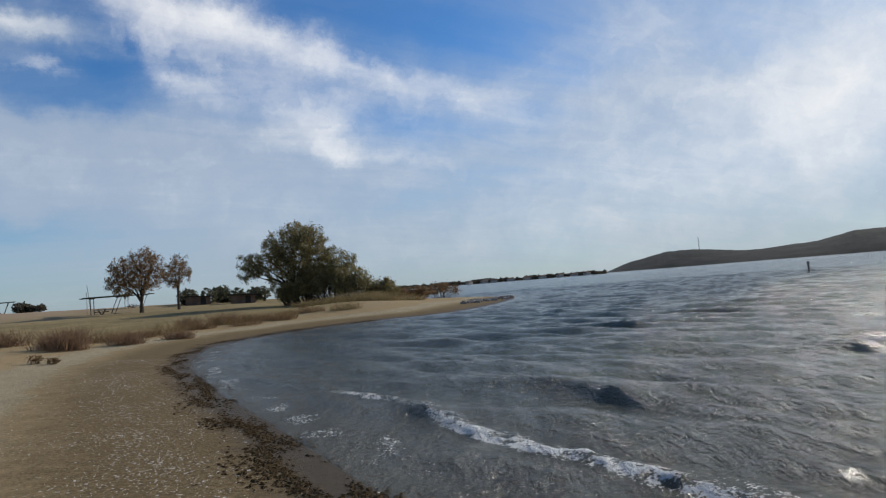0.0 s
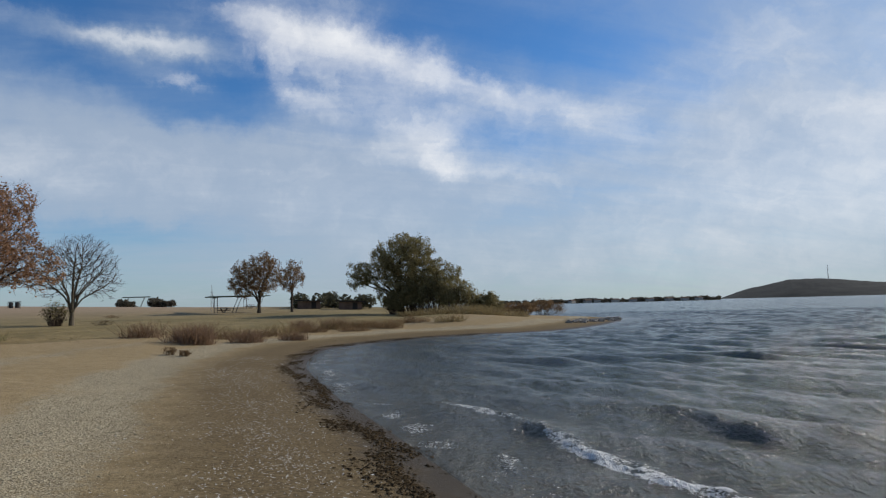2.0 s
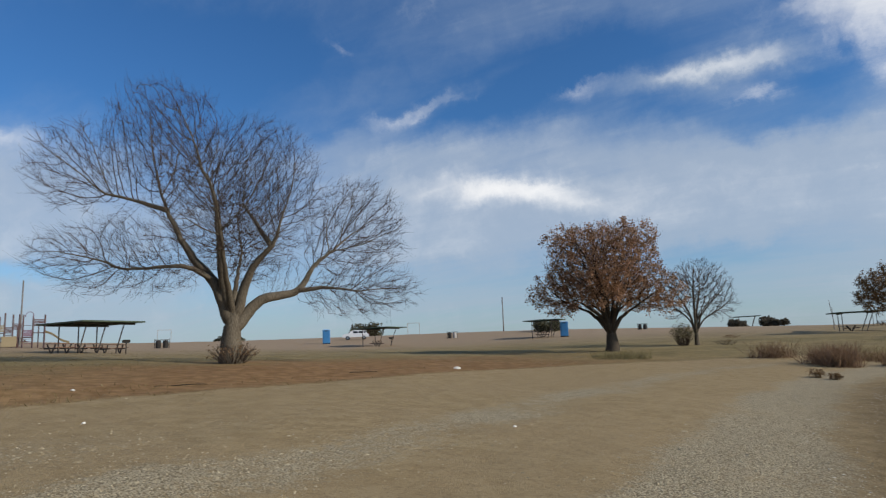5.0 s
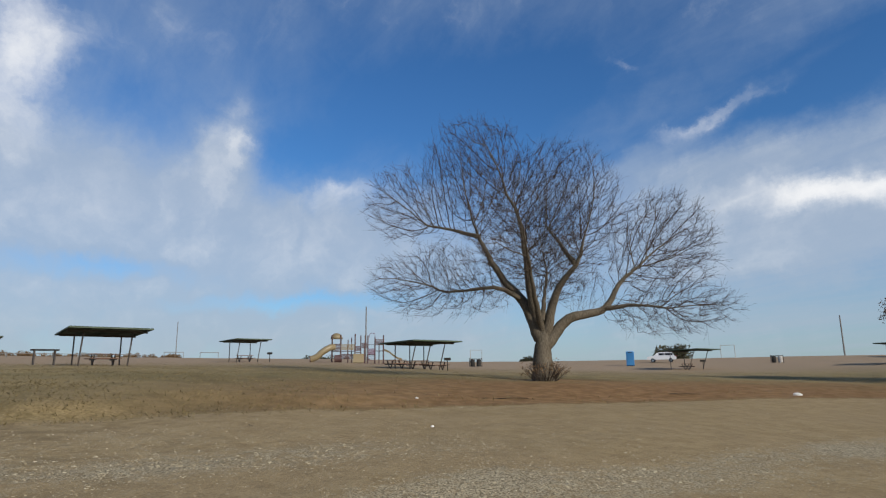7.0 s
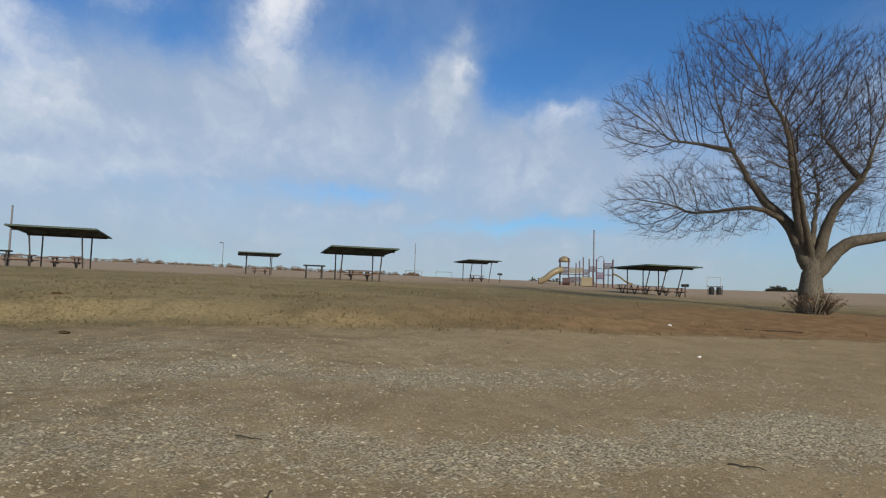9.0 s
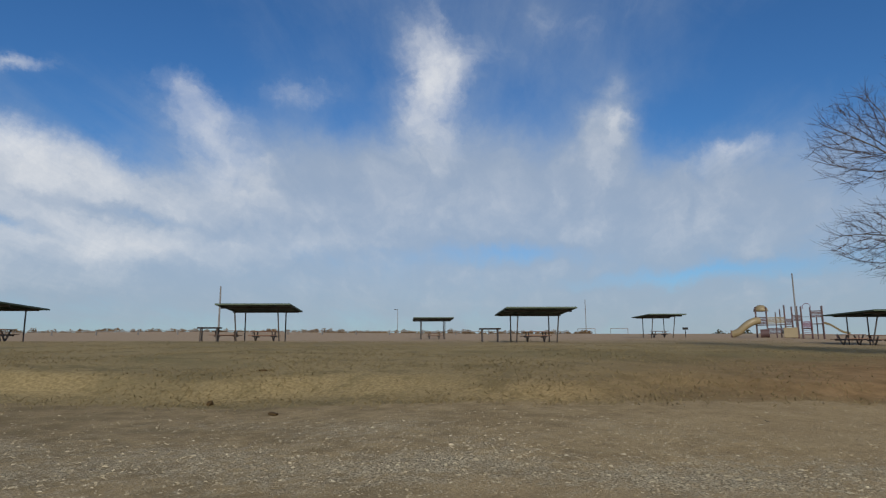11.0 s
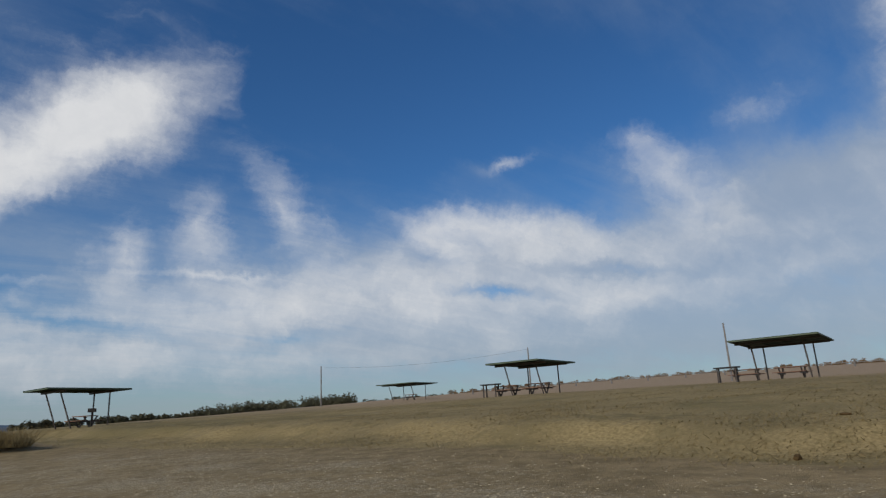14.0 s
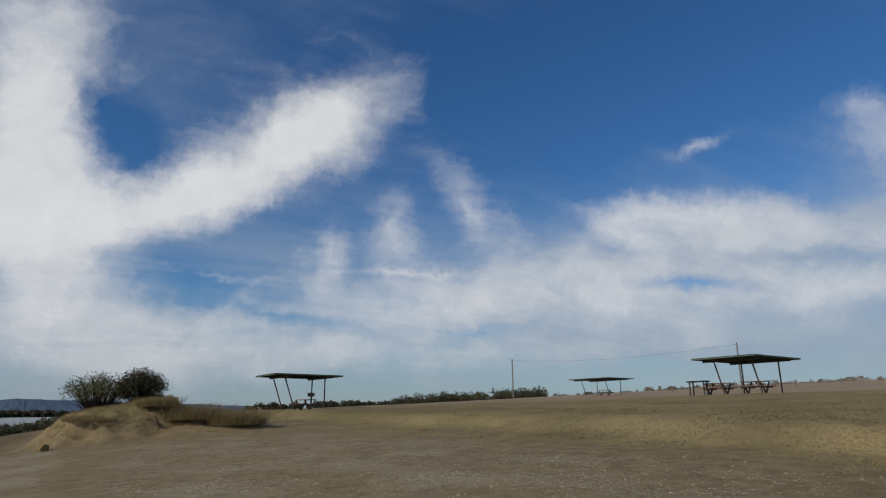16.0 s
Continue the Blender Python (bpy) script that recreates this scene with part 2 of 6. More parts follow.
def surface(name, dark, light, scale=6.0, rough=0.8, metal=0.0, bump=0.2, stretch=(1, 1, 1), spread=0.0, fine=8.0, glow_through=0.0):
    """A colour that wanders between two tones at two scales, with fine relief; spread: how far single pieces differ."""
    m, n, l, b = material(name, rough, metal)
    tc, mp = n.new("ShaderNodeTexCoord"), n.new("ShaderNodeMapping")
    mp.inputs["Scale"].default_value = stretch
    l.new(tc.outputs["Object"], mp.inputs[0])
    big, small = n.new("ShaderNodeTexNoise"), n.new("ShaderNodeTexNoise")
    for t, s, d in ((big, scale * 0.3, 3), (small, scale * fine, 5)):
        t.inputs["Scale"].default_value, t.inputs["Detail"].default_value = s, d
        l.new(mp.outputs[0], t.inputs["Vector"])
    add = n.new("ShaderNodeMath")
    add.operation = "ADD"
    l.new(big.outputs["Fac"], add.inputs[0])
    l.new(small.outputs["Fac"], add.inputs[1])
    fac = add.outputs[0]
    if spread:
        info, geo = n.new("ShaderNodeObjectInfo"), n.new("ShaderNodeNewGeometry")
        more = n.new("ShaderNodeMath")
        more.operation, more.inputs[1].default_value = "MULTIPLY_ADD", spread
        l.new(geo.outputs["Random Per Island"], more.inputs[0])
        l.new(fac, more.inputs[2])
        fac = more.outputs[0]
    ramp = n.new("ShaderNodeMapRange")
    ramp.inputs[1].default_value, ramp.inputs[2].default_value = 0.7, 1.3 + spread
    l.new(fac, ramp.inputs[0])
    mix = n.new("ShaderNodeMix")
    mix.data_type = "RGBA"
    mix.inputs["A"].default_value, mix.inputs["B"].default_value = (*dark, 1), (*light, 1)
    l.new(ramp.outputs[0], mix.inputs["Factor"])
    l.new(mix.outputs["Result"], b.inputs["Base Color"])
    if bump:
        bp = n.new("ShaderNodeBump")
        bp.inputs["Strength"].default_value, bp.inputs["Distance"].default_value = bump, 0.02
        l.new(small.outputs["Fac"], bp.inputs["Height"])
        l.new(bp.outputs[0], b.inputs["Normal"])
    if glow_through:
        thin, both, end = n.new("ShaderNodeBsdfTranslucent"), n.new("ShaderNodeMixShader"), n["Material Output"]
        l.new(mix.outputs["Result"], thin.inputs["Color"])
        both.inputs[0].default_value = glow_through
        l.new(b.outputs[0], both.inputs[1])
        l.new(thin.outputs[0], both.inputs[2])
        l.new(both.outputs[0], end.inputs["Surface"])
    return m


BARK = surface("grey_bark", (0.06, 0.05, 0.036), (0.19, 0.155, 0.11), 3, 0.9, bump=0.6, stretch=(1, 1, 0.3))
TWIG = surface("twig", (0.04, 0.029, 0.022), (0.10, 0.072, 0.055), 3, 0.9, bump=0)
DARK_BARK = surface("dark_bark", (0.035, 0.028, 0.02), (0.10, 0.08, 0.06), 3, 0.9, bump=0.5, stretch=(1, 1, 0.3))
RUST_LEAF = surface("rust_leaf", (0.17, 0.088, 0.045), (0.52, 0.30, 0.165), 1.2, 0.7, bump=0, spread=0.8, glow_through=0.4)
BROWN_LEAF = surface("brown_leaf", (0.115, 0.068, 0.034), (0.32, 0.195, 0.095), 1.2, 0.7, bump=0, spread=0.8, glow_through=0.4)
OLIVE_LEAF = surface("olive_leaf", (0.11, 0.095, 0.042), (0.36, 0.30, 0.14), 0.8, 0.7, bump=0, spread=0.8, glow_through=0.4)
GREEN_LEAF = surface("green_leaf", (0.075, 0.08, 0.036), (0.27, 0.25, 0.125), 0.8, 0.7, bump=0, spread=0.8, glow_through=0.4)
RUST_BUSH = surface("rust_brush", (0.13, 0.08, 0.045), (0.33, 0.22, 0.115), 1.0, 0.9, bump=0, spread=0.8, glow_through=0.4)
STRAW = surface("straw_grass", (0.17, 0.128, 0.06), (0.39, 0.30, 0.15), 0.6, 0.9, bump=0, spread=0.8, glow_through=0.4)
FAR_LEAF = surface("far_leaf", (0.045, 0.046, 0.03), (0.15, 0.14, 0.085), 0.2, 0.9, bump=0, spread=0.6, glow_through=0.35)
# autumn brown, greyed and lightened: distance haze is put into the base colour
HAZED_LEAF = surface("hazed_brown_leaf", (0.075, 0.066, 0.05), (0.17, 0.145, 0.105), 0.2, 0.9, bump=0, spread=0.6, glow_through=0.35)
HILL = surface("wooded_hill", (0.014, 0.018, 0.019), (0.042, 0.044, 0.042), 0.05, 1.0, bump=0)
ROOF_GREEN = surface("dark_green_metal", (0.02, 0.032, 0.024), (0.05, 0.075, 0.055), 3, 0.6, bump=0.1, stretch=(6, 1, 1))
FASCIA = surface("pale_green_trim", (0.06, 0.08, 0.05), (0.13, 0.165, 0.11), 3, 0.6)
STEEL = surface("brown_steel", (0.05, 0.04, 0.035), (0.11, 0.09, 0.075), 5, 0.6, 0.0)
TABLE_WOOD = surface("weathered_red_wood", (0.12, 0.06, 0.04), (0.27, 0.16, 0.11), 4, 0.8, stretch=(1, 6, 6))
GRILL = surface("black_iron", (0.015, 0.014, 0.013), (0.05, 0.045, 0.04), 6, 0.7, 0.3)
POLE_WOOD = surface("pole_wood", (0.12, 0.11, 0.10), (0.28, 0.26, 0.24), 3, 0.9, stretch=(1, 1, 0.2))
CONCRETE = surface("concrete", (0.30, 0.28, 0.25), (0.5, 0.47, 0.43), 3, 0.9)
DARK_LEAF = surface("dark_leaf", (0.035, 0.035, 0.02), (0.11, 0.10, 0.055), 0.8, 0.8, bump=0, spread=0.6, glow_through=0.3)
# the blue stands in for air over distance, painted as base colour
HAZED_HILL = surface("hazed_hill", (0.075, 0.11, 0.155), (0.10, 0.14, 0.185), 0.01, 1.0, bump=0)
PLAY_BROWN = surface("brown_coated_steel", (0.06, 0.03, 0.03), (0.12, 0.065, 0.055), 3, 0.5)
PLAY_TAN = surface("tan_plastic", (0.21, 0.16, 0.08), (0.28, 0.215, 0.115), 2, 0.45)
PLAY_PURPLE = surface("plum_plastic", (0.12, 0.03, 0.06), (0.18, 0.06, 0.09), 2, 0.45)
CAR_WHITE = surface("white_car_paint", (0.62, 0.63, 0.64), (0.74, 0.75, 0.76), 1, 0.25, bump=0)
CAR_GLASS = surface("dark_car_glass", (0.012, 0.014, 0.016), (0.02, 0.022, 0.025), 1, 0.05, bump=0)
RUBBER = surface("black_rubber", (0.012, 0.012, 0.012), (0.03, 0.03, 0.03), 5, 0.85)
CHROME = surface("bright_metal", (0.5, 0.5, 0.5), (0.65, 0.65, 0.65), 4, 0.25, 0.9, bump=0)
TAIL_RED = surface("red_lens", (0.25, 0.01, 0.01), (0.35, 0.02, 0.02), 4, 0.3, bump=0)
TOILET_BLUE = surface("blue_plastic", (0.03, 0.16, 0.36), (0.05, 0.22, 0.46), 2, 0.5)
TOILET_PALE = surface("pale_blue_plastic", (0.25, 0.42, 0.58), (0.34, 0.5, 0.64), 2, 0.5)
HUT_BROWN = surface("brown_boards", (0.09, 0.06, 0.045), (0.17, 0.12, 0.09), 3, 0.85)
PEBBLE = surface("pebbles", (0.22, 0.175, 0.10), (0.52, 0.44, 0.295), 3, 0.9, bump=0, spread=0.9)
SHELL = surface("white_shell", (0.5, 0.47, 0.4), (0.78, 0.75, 0.68), 3, 0.6, bump=0, spread=0.6)
WRACK = surface("lake_weed", (0.02, 0.013, 0.006), (0.095, 0.06, 0.026), 4, 0.9, bump=0.2, spread=0.7)
ROCK = surface("grey_rock", (0.15, 0.135, 0.115), (0.32, 0.29, 0.25), 3, 0.9, bump=0.4)
DRY_BRUSH = surface("dry_brush", (0.13, 0.08, 0.05), (0.34, 0.22, 0.135), 1.0, 0.9, bump=0, spread=0.8, glow_through=0.4)
CLAY = surface("yellow_clay", (0.18, 0.12, 0.045), (0.28, 0.20, 0.085), 5, 0.95, bump=0.5)


# ---- ground: one sheet from the lake bed to the horizon ----
SHORE = np.array([
    (150, -300), (60, -95), (34, -50), (20, -28), (12, -16), (6.5, -6), (2.8, 0), (-0.8, 6.5), (-3.3, 11), (-5.8, 15.4), (-8.9, 21.6), (-11, 28),
    (-11.3, 33), (-9.6, 38.5), (-5.6, 43.5), (0.6, 48.3), (5.5, 61), (8.5, 78), (5, 88), (-3, 110), (-5, 180), (-30, 330), (-200, 700)], float)


def smooth_line(p, n=5):
    q = np.vstack([2 * p[0] - p[1], p, 2 * p[-1] - p[-2]])
    out = []
    for i in range(1, len(q) - 2):
        a, b, c, d = q[i - 1:i + 3]
        for k in range(n):
            t = k / n
            out.append(0.5 * (2 * b + (c - a) * t + (2 * a - 5 * b + 4 * c - d) * t * t + (3 * b - a - 3 * c + d) * t ** 3))
    return np.array(out + [p[-1]])


WATERLINE = smooth_line(SHORE)
ALONG = np.concatenate([[0], np.cumsum(np.hypot(*np.diff(WATERLINE, axis=0).T))])


def from_shore(x, y):
    """How far inland (minus: out in the lake) and how far along the waterline."""
    p = np.stack([np.ravel(x), np.ravel(y)], 1).astype(float)
    best, side, run = np.full(len(p), 1e9), np.ones(len(p)), np.zeros(len(p))
    for a, b, l0 in zip(WATERLINE[:-1], WATERLINE[1:], ALONG):
        d = b - a
        k = np.clip(((p - a) @ d) / (d @ d), 0, 1)
        q = p - a - k[:, None] * d
        r = np.hypot(q[:, 0], q[:, 1])
        m = r < best - 1e-9
        best[m], side[m], run[m] = r[m], np.sign(d[0] * q[m, 1] - d[1] * q[m, 0]), l0 + k[m] * np.hypot(*d)
    return (best * side).reshape(np.shape(x)), run.reshape(np.shape(x))


def ramp(t):
    return 1 / (1 + np.exp(-np.clip(t, -40, 40)))


def waves_of(x, y, scale, seed):
    """Cheap smooth unevenness, about -1 to 1."""
    rng, out = np.random.RandomState(seed), 0
    for i in range(7):
        a, f, ph = rng.rand() * 6.28, (0.5 + rng.rand() * 1.3) / scale, rng.rand() * 6.28
        out = out + np.sin((x * math.cos(a) + y * math.sin(a)) * f * 6.28 + ph + 1.3 * np.sin((y * math.cos(a) - x * math.sin(a)) * f * 3 + ph * 2))
    return out / 4


KNOLLS = [(-30.8, 5.3, 0.22, 14), (-17.4, 72, 0.2, 16), (-83, 36.6, -0.68, 25), (-68, -46, -0.16, 22), (-30.7, -34.8, 0.15, 12), (-19.3, -46.8, 0.3, 12), (10, -52, 0.29, 14),
          (-7, -100, 0.45, 25), (-103, 88, 0.42, 45), (-116, 60, 0.26, 45), (-84, -110, 0.24, 40), (-3, -137, -0.39, 40), (-11, -12, -0.15, 5), (-76, 111, -0.52, 40),
          (-9, 57, 0.55, 6), (-3, 60, 0.4, 6)]


def height(x, y, s=None):
    x, y = np.asarray(x, float), np.asarray(y, float)
    if s is None:
        s, _ = from_shore(x, y)
    r = np.hypot(x + 3, y + 2)
    k = np.minimum(1, 137 / np.maximum(r, 1e-6))
    u, v = (-3 + (x + 3) * k), (-2 + (y + 2) * k)
    sp = np.maximum(s, 0)
    b, c = 1 - np.exp(-sp / 10), 1 - np.exp(-sp * np.maximum(k, 0.3) / 40)
    south, bank = ramp(-v / 12), ramp((s - 18.8) / 0.6) * ramp(-(v + 3) / 3)
    edge = waves_of(u, v, 5.0, 5)
    bank = ramp((s - 18.8 + 0.8 * edge) / 0.3) * ramp(-(v + 3) / 3)
    u, v = u / 100, v / 100
    z = b * (0.426 + 1.869 * south) + c * (0.357 - 3.017 * u - 0.282 * v - 0.183 * u * u + 0.479 * u * v + 1.404 * v * v - 1.494 * south) + 0.433 * bank
    for kx, ky, kh, kw in KNOLLS:
        z = z + kh * np.exp(-((x - kx) ** 2 + (y - ky) ** 2) / kw ** 2) * (1 - np.exp(-sp / 6))
    jag = 0.5 * waves_of(x, y, 1.8, 8)
    for kx, ky, kh, kw in ((14.6, -35.0, 1.55, 2.7), (10.6, -36.0, 0.6, 2.6)):
        z = z + kh * ramp((kw + jag - np.hypot(x - kx, y - ky)) / 0.4)
    z = z + (0.05 * waves_of(x, y, 9.0, 2) + 0.009 * waves_of(x, y, 1.7, 3)) * (1 - np.exp(-sp / 3)) * np.clip(1.6 - r / 150, 0.2, 1)
    z = z - 0.02 * np.maximum(r - 137, 0)
    z = np.maximum(z, -6)
    return np.where(s > 0, np.where(r < 240, z, np.minimum(z, 3)), np.maximum(0.16 * s, -4))


def ground_at(x, y):
    return float(height(np.array([x]), np.array([y]))[0])


def grid_mesh(name, xs, ys, zs, keep=None, attributes=()):
    """A mesh from a grid of places, with the given values kept at its points."""
    rows, cols = xs.shape
    me = bpy.data.meshes.new(name)
    i = np.arange(rows * cols).reshape(rows, cols)
    quads = np.stack([i[:-1, :-1], i[1:, :-1], i[1:, 1:], i[:-1, 1:]], -1).reshape(-1, 4)
    if keep is not None:
        k = keep.ravel()
        quads = quads[k[quads].any(1)]
        used = np.unique(quads)
        remap = np.full(rows * cols, -1)
        remap[used] = np.arange(len(used))
        quads = remap[quads]
    else:
        used = np.arange(rows * cols)
    co = np.stack([xs.ravel(), ys.ravel(), zs.ravel()], 1)[used]
    me.vertices.add(len(co))
    me.vertices.foreach_set("co", co.ravel())
    me.loops.add(quads.size)
    me.loops.foreach_set("vertex_index", quads.ravel())
    me.polygons.add(len(quads))
    me.polygons.foreach_set("loop_start", np.arange(len(quads)) * 4)
    me.polygons.foreach_set("loop_total", np.full(len(quads), 4))
    me.polygons.foreach_set("use_smooth", np.ones(len(quads), bool))
    me.update()
    for label, values in attributes:
        at = me.attributes.new(label, "FLOAT", "POINT")
        at.data.foreach_set("value", values.ravel()[used].astype(np.float32))
    return me


CENTRE = (-2.2, -1.0)
turns = np.linspace(0, 2 * math.pi, 741)
reach = np.concatenate([np.linspace(0.02, 2, 8), np.geomspace(2.15, 150, 250), np.geomspace(153, 4500, 30)])
ang, rad = np.meshgrid(turns, reach)
gx, gy = CENTRE[0] - rad * np.sin(ang), CENTRE[1] + rad * np.cos(ang)
gs, gl = from_shore(gx, gy)
gz = height(gx, gy, gs)
rough_edge = waves_of(gx, gy, 4.0, 7)


def grass_edge(x, y):
    """How far inland the field's grass begins."""
    return 17.5 - 0.9 * ramp((y - 4) / 1.5) - 2.3 * ramp((y - 18) / 3) - 1.2 * ramp((y - 34) / 4) - 2.0 * ramp(-(y + 22) / 3) - 0.22 * waves_of(x, y, 4.0, 7) - 0.10 * waves_of(x, y, 0.9, 71)


grass = ramp((gs - grass_edge(gx, gy)) / 0.22)
grass = np.maximum(grass, ramp((2.5 + 0.6 * rough_edge - np.hypot(gx - 14.6, gy + 35.0)) / 0.3))
litter = grass * ramp((27.5 - gs + 2 * rough_edge) / 1.5) * ramp((gy + 4) / 2) * ramp((24 - gy) / 3)


def gravel_share(x, y, s):
    """How much of the ground is loose stone: three worn lanes along the shore, and a thin scatter at the south end."""
    wob = 0.22 * waves_of(x, y, 5.0, 61) + 0.12 * waves_of(x, y, 1.3, 62)

    def lane(a, c, soft=4.0):
        return ramp((s - a + wob) * soft) * ramp((c - s + wob) * soft)

    near = lane(3.9, 6.15) * (0.85 - 0.3 * ramp(-(y + 9) / 2))
    mid = lane(8.8, 10.35, 3.4) * (0.42 + 0.3 * ramp((y + 3) / 1.5) - 0.25 * ramp((y - 15) / 4))
    far = lane(11.5, 13.4, 3.0) * (0.62 - 0.5 * ramp((y - 0.5) / 1.5) - 0.2 * ramp(-(y + 9) / 2))
    thin = 0.42 * ramp(-(y + 3.0) / 1.5) * ramp((s - 6.5) * 2) * ramp((16.0 - s + wob) * 1.5)
    return np.clip(np.maximum(np.maximum(near, mid), np.maximum(far, thin)) * (0.86 + 0.3 * waves_of(x, y, 2.2, 51)), 0, 1) * ramp((y + 30) * 1.2)


ground_me = grid_mesh("ground", gx, gy, gz, attributes=(("inland", gs), ("along", gl), ("grass", grass), ("litter", litter), ("gravel", gravel_share(gx, gy, gs))))
ground = tagged(new("ground", ground_me), "tan sand beach and dry grass field rising from the lake", "ground", kind="structure")


SOUTH_END = float(from_shore(np.array([-9.0]), np.array([-9.0]))[1][0]) + 2


def ground_material():
    m, n, l, b = material("sand_and_grass", 0.95)

    def attr(name):
        a = n.new("ShaderNodeAttribute")
        a.attribute_name = name
        return a.outputs["Fac"]

    def tex(vec, scale, detail=5, rough=0.6):
        t = n.new("ShaderNodeTexNoise")
        t.inputs["Scale"].default_value, t.inputs["Detail"].default_value, t.inputs["Roughness"].default_value = scale, detail, rough
        l.new(vec, t.inputs["Vector"])
        return t.outputs["Fac"]

    def calc(op, a, c=None, d=None):
        k = n.new("ShaderNodeMath")
        k.operation = op
        for i, v in enumerate((a, c, d)):
            if v is not None:
                if isinstance(v, (int, float)):
                    k.inputs[i].default_value = v
                else:
                    l.new(v, k.inputs[i])
        return k.outputs[0]

    def band(v, a, c):
        k = n.new("ShaderNodeMapRange")
        k.interpolation_type = "SMOOTHSTEP"
        l.new(v, k.inputs[0])
        k.inputs[1].default_value, k.inputs[2].default_value = a, c
        return k.outputs[0]

    def blend(f, a, c):
        k = n.new("ShaderNodeMix")
        k.data_type = "RGBA"
        l.new(f, k.inputs["Factor"])
        for key, v in (("A", a), ("B", c)):
            if isinstance(v, tuple):
                k.inputs[key].default_value = (*v, 1)
            else:
                l.new(v, k.inputs[key])
        return k.outputs["Result"]

    tc = n.new("ShaderNodeTexCoord").outputs["Object"]
    inland, along, grassy, leafy = attr("inland"), attr("along"), attr("grass"), attr("litter")
    lane = n.new("ShaderNodeCombineXYZ")
    l.new(calc("MULTIPLY", along, 0.22), lane.inputs[0])
    l.new(inland, lane.inputs[1])
    grain, mid, wide = tex(tc, 40, 6, 0.7), tex(tc, 2.2, 5), tex(tc, 0.25, 4)
    # sand
    sand = blend(band(mid, 0.3, 0.7), (0.33, 0.235, 0.115), (0.43, 0.32, 0.168))
    sand = blend(calc("MULTIPLY", band(wide, 0.4, 0.65), 0.5), sand, (0.37, 0.27, 0.145))
    sand = blend(calc("MULTIPLY", band(grain, 0.42, 0.62), 0.35), sand, (0.22, 0.155, 0.08))
    speck = tex(tc, 130, 4, 0.8)
    sand = blend(calc("MULTIPLY", band(speck, 0.5, 0.62), 0.6), sand, (0.12, 0.082, 0.04))
    sand = blend(calc("MULTIPLY", band(tex(tc, 9, 8, 0.75), 0.52, 0.62), 0.5), sand, (0.20, 0.14, 0.07))
    sand = blend(calc("MULTIPLY", band(tex(tc, 24, 6, 0.8), 0.57, 0.66), 0.6), sand, (0.10, 0.07, 0.036))
    sand = blend(calc("MULTIPLY", band(tex(tc, 95, 3, 0.8), 0.60, 0.70), 0.7), sand, (0.50, 0.44, 0.33))
    # pale gravel in worn lanes that run along the shore
    gravel = attr("gravel")
    vor = n.new("ShaderNodeTexVoronoi")
    vor.inputs["Scale"].default_value = 40
    l.new(tc, vor.inputs["Vector"])
    gap = band(vor.outputs["Distance"], 0.42, 0.66)
    stone = blend(vor.outputs["Color"], (0.33, 0.262, 0.155), (0.57, 0.48, 0.315))
    stone = blend(calc("MULTIPLY", gap, 0.75), stone, (0.12, 0.088, 0.048))
    ground_colour = sand
    # darker dirt towards the south end of the track
    dirt = calc("SUBTRACT", 1.0, band(calc("ADD", along, calc("MULTIPLY", mid, 14)), SOUTH_END, SOUTH_END + 12))
    ground_colour = blend(calc("MULTIPLY", dirt, 0.8), ground_colour, blend(band(mid, 0.35, 0.65), (0.165, 0.123, 0.064), (0.25, 0.188, 0.10)))
    ground_colour = blend(band(calc("ADD", gravel, calc("MULTIPLY", calc("SUBTRACT", tex(tc, 6, 6, 0.7), 0.5), 1.1)), 0.2, 0.6), ground_colour, blend(calc("MULTIPLY", dirt, 0.2), stone, (0.20, 0.165, 0.115)))
    # wet edge and drift of dark weed
    edge = calc("ADD", inland, calc("MULTIPLY", calc("SUBTRACT", mid, 0.5), 1.2))
    moist = calc("SUBTRACT", 1.0, band(edge, 2.4, 4.9))
    ground_colour = blend(calc("MULTIPLY", moist, 0.9), ground_colour, blend(band(tex(tc, 18, 7, 0.75), 0.4, 0.6), (0.19, 0.135, 0.068), (0.085, 0.06, 0.031)))
    damp = calc("SUBTRACT", 1.0, band(edge, 0.2, 1.3))
    ground_colour = blend(calc("MULTIPLY", damp, 0.85), ground_colour, (0.055, 0.04, 0.024))
    # dry grass: straw, greener hollows, bare scuffs
    blades = tex(tc, 14, 6, 0.75)
    straw = blend(band(blades, 0.3, 0.7), (0.19, 0.142, 0.064), (0.36, 0.275, 0.135))
    straw = blend(calc("MULTIPLY", band(wide, 0.45, 0.62), 0.55), straw, (0.20, 0.155, 0.075))
    straw = blend(calc("MULTIPLY", band(tex(tc, 0.09, 5), 0.47, 0.6), 0.5), straw, (0.15, 0.125, 0.056))
    straw = blend(calc("MULTIPLY", band(tex(tc, 0.7, 7, 0.75), 0.50, 0.62), 0.5), straw, (0.115, 0.093, 0.042))
    straw = blend(calc("MULTIPLY", band(tex(tc, 0.35, 6, 0.7), 0.56, 0.68), 0.3), straw, (0.34, 0.265, 0.14))
    pale = blend(band(blades, 0.3, 0.7), (0.27, 0.19, 0.115), (0.40, 0.30, 0.20))
    straw = blend(band(inland, 30, 80), straw, pale)
    straw = blend(calc("MULTIPLY", leafy, 0.85), straw, blend(band(mid, 0.35, 0.7), (0.19, 0.095, 0.038), (0.33, 0.185, 0.085)))
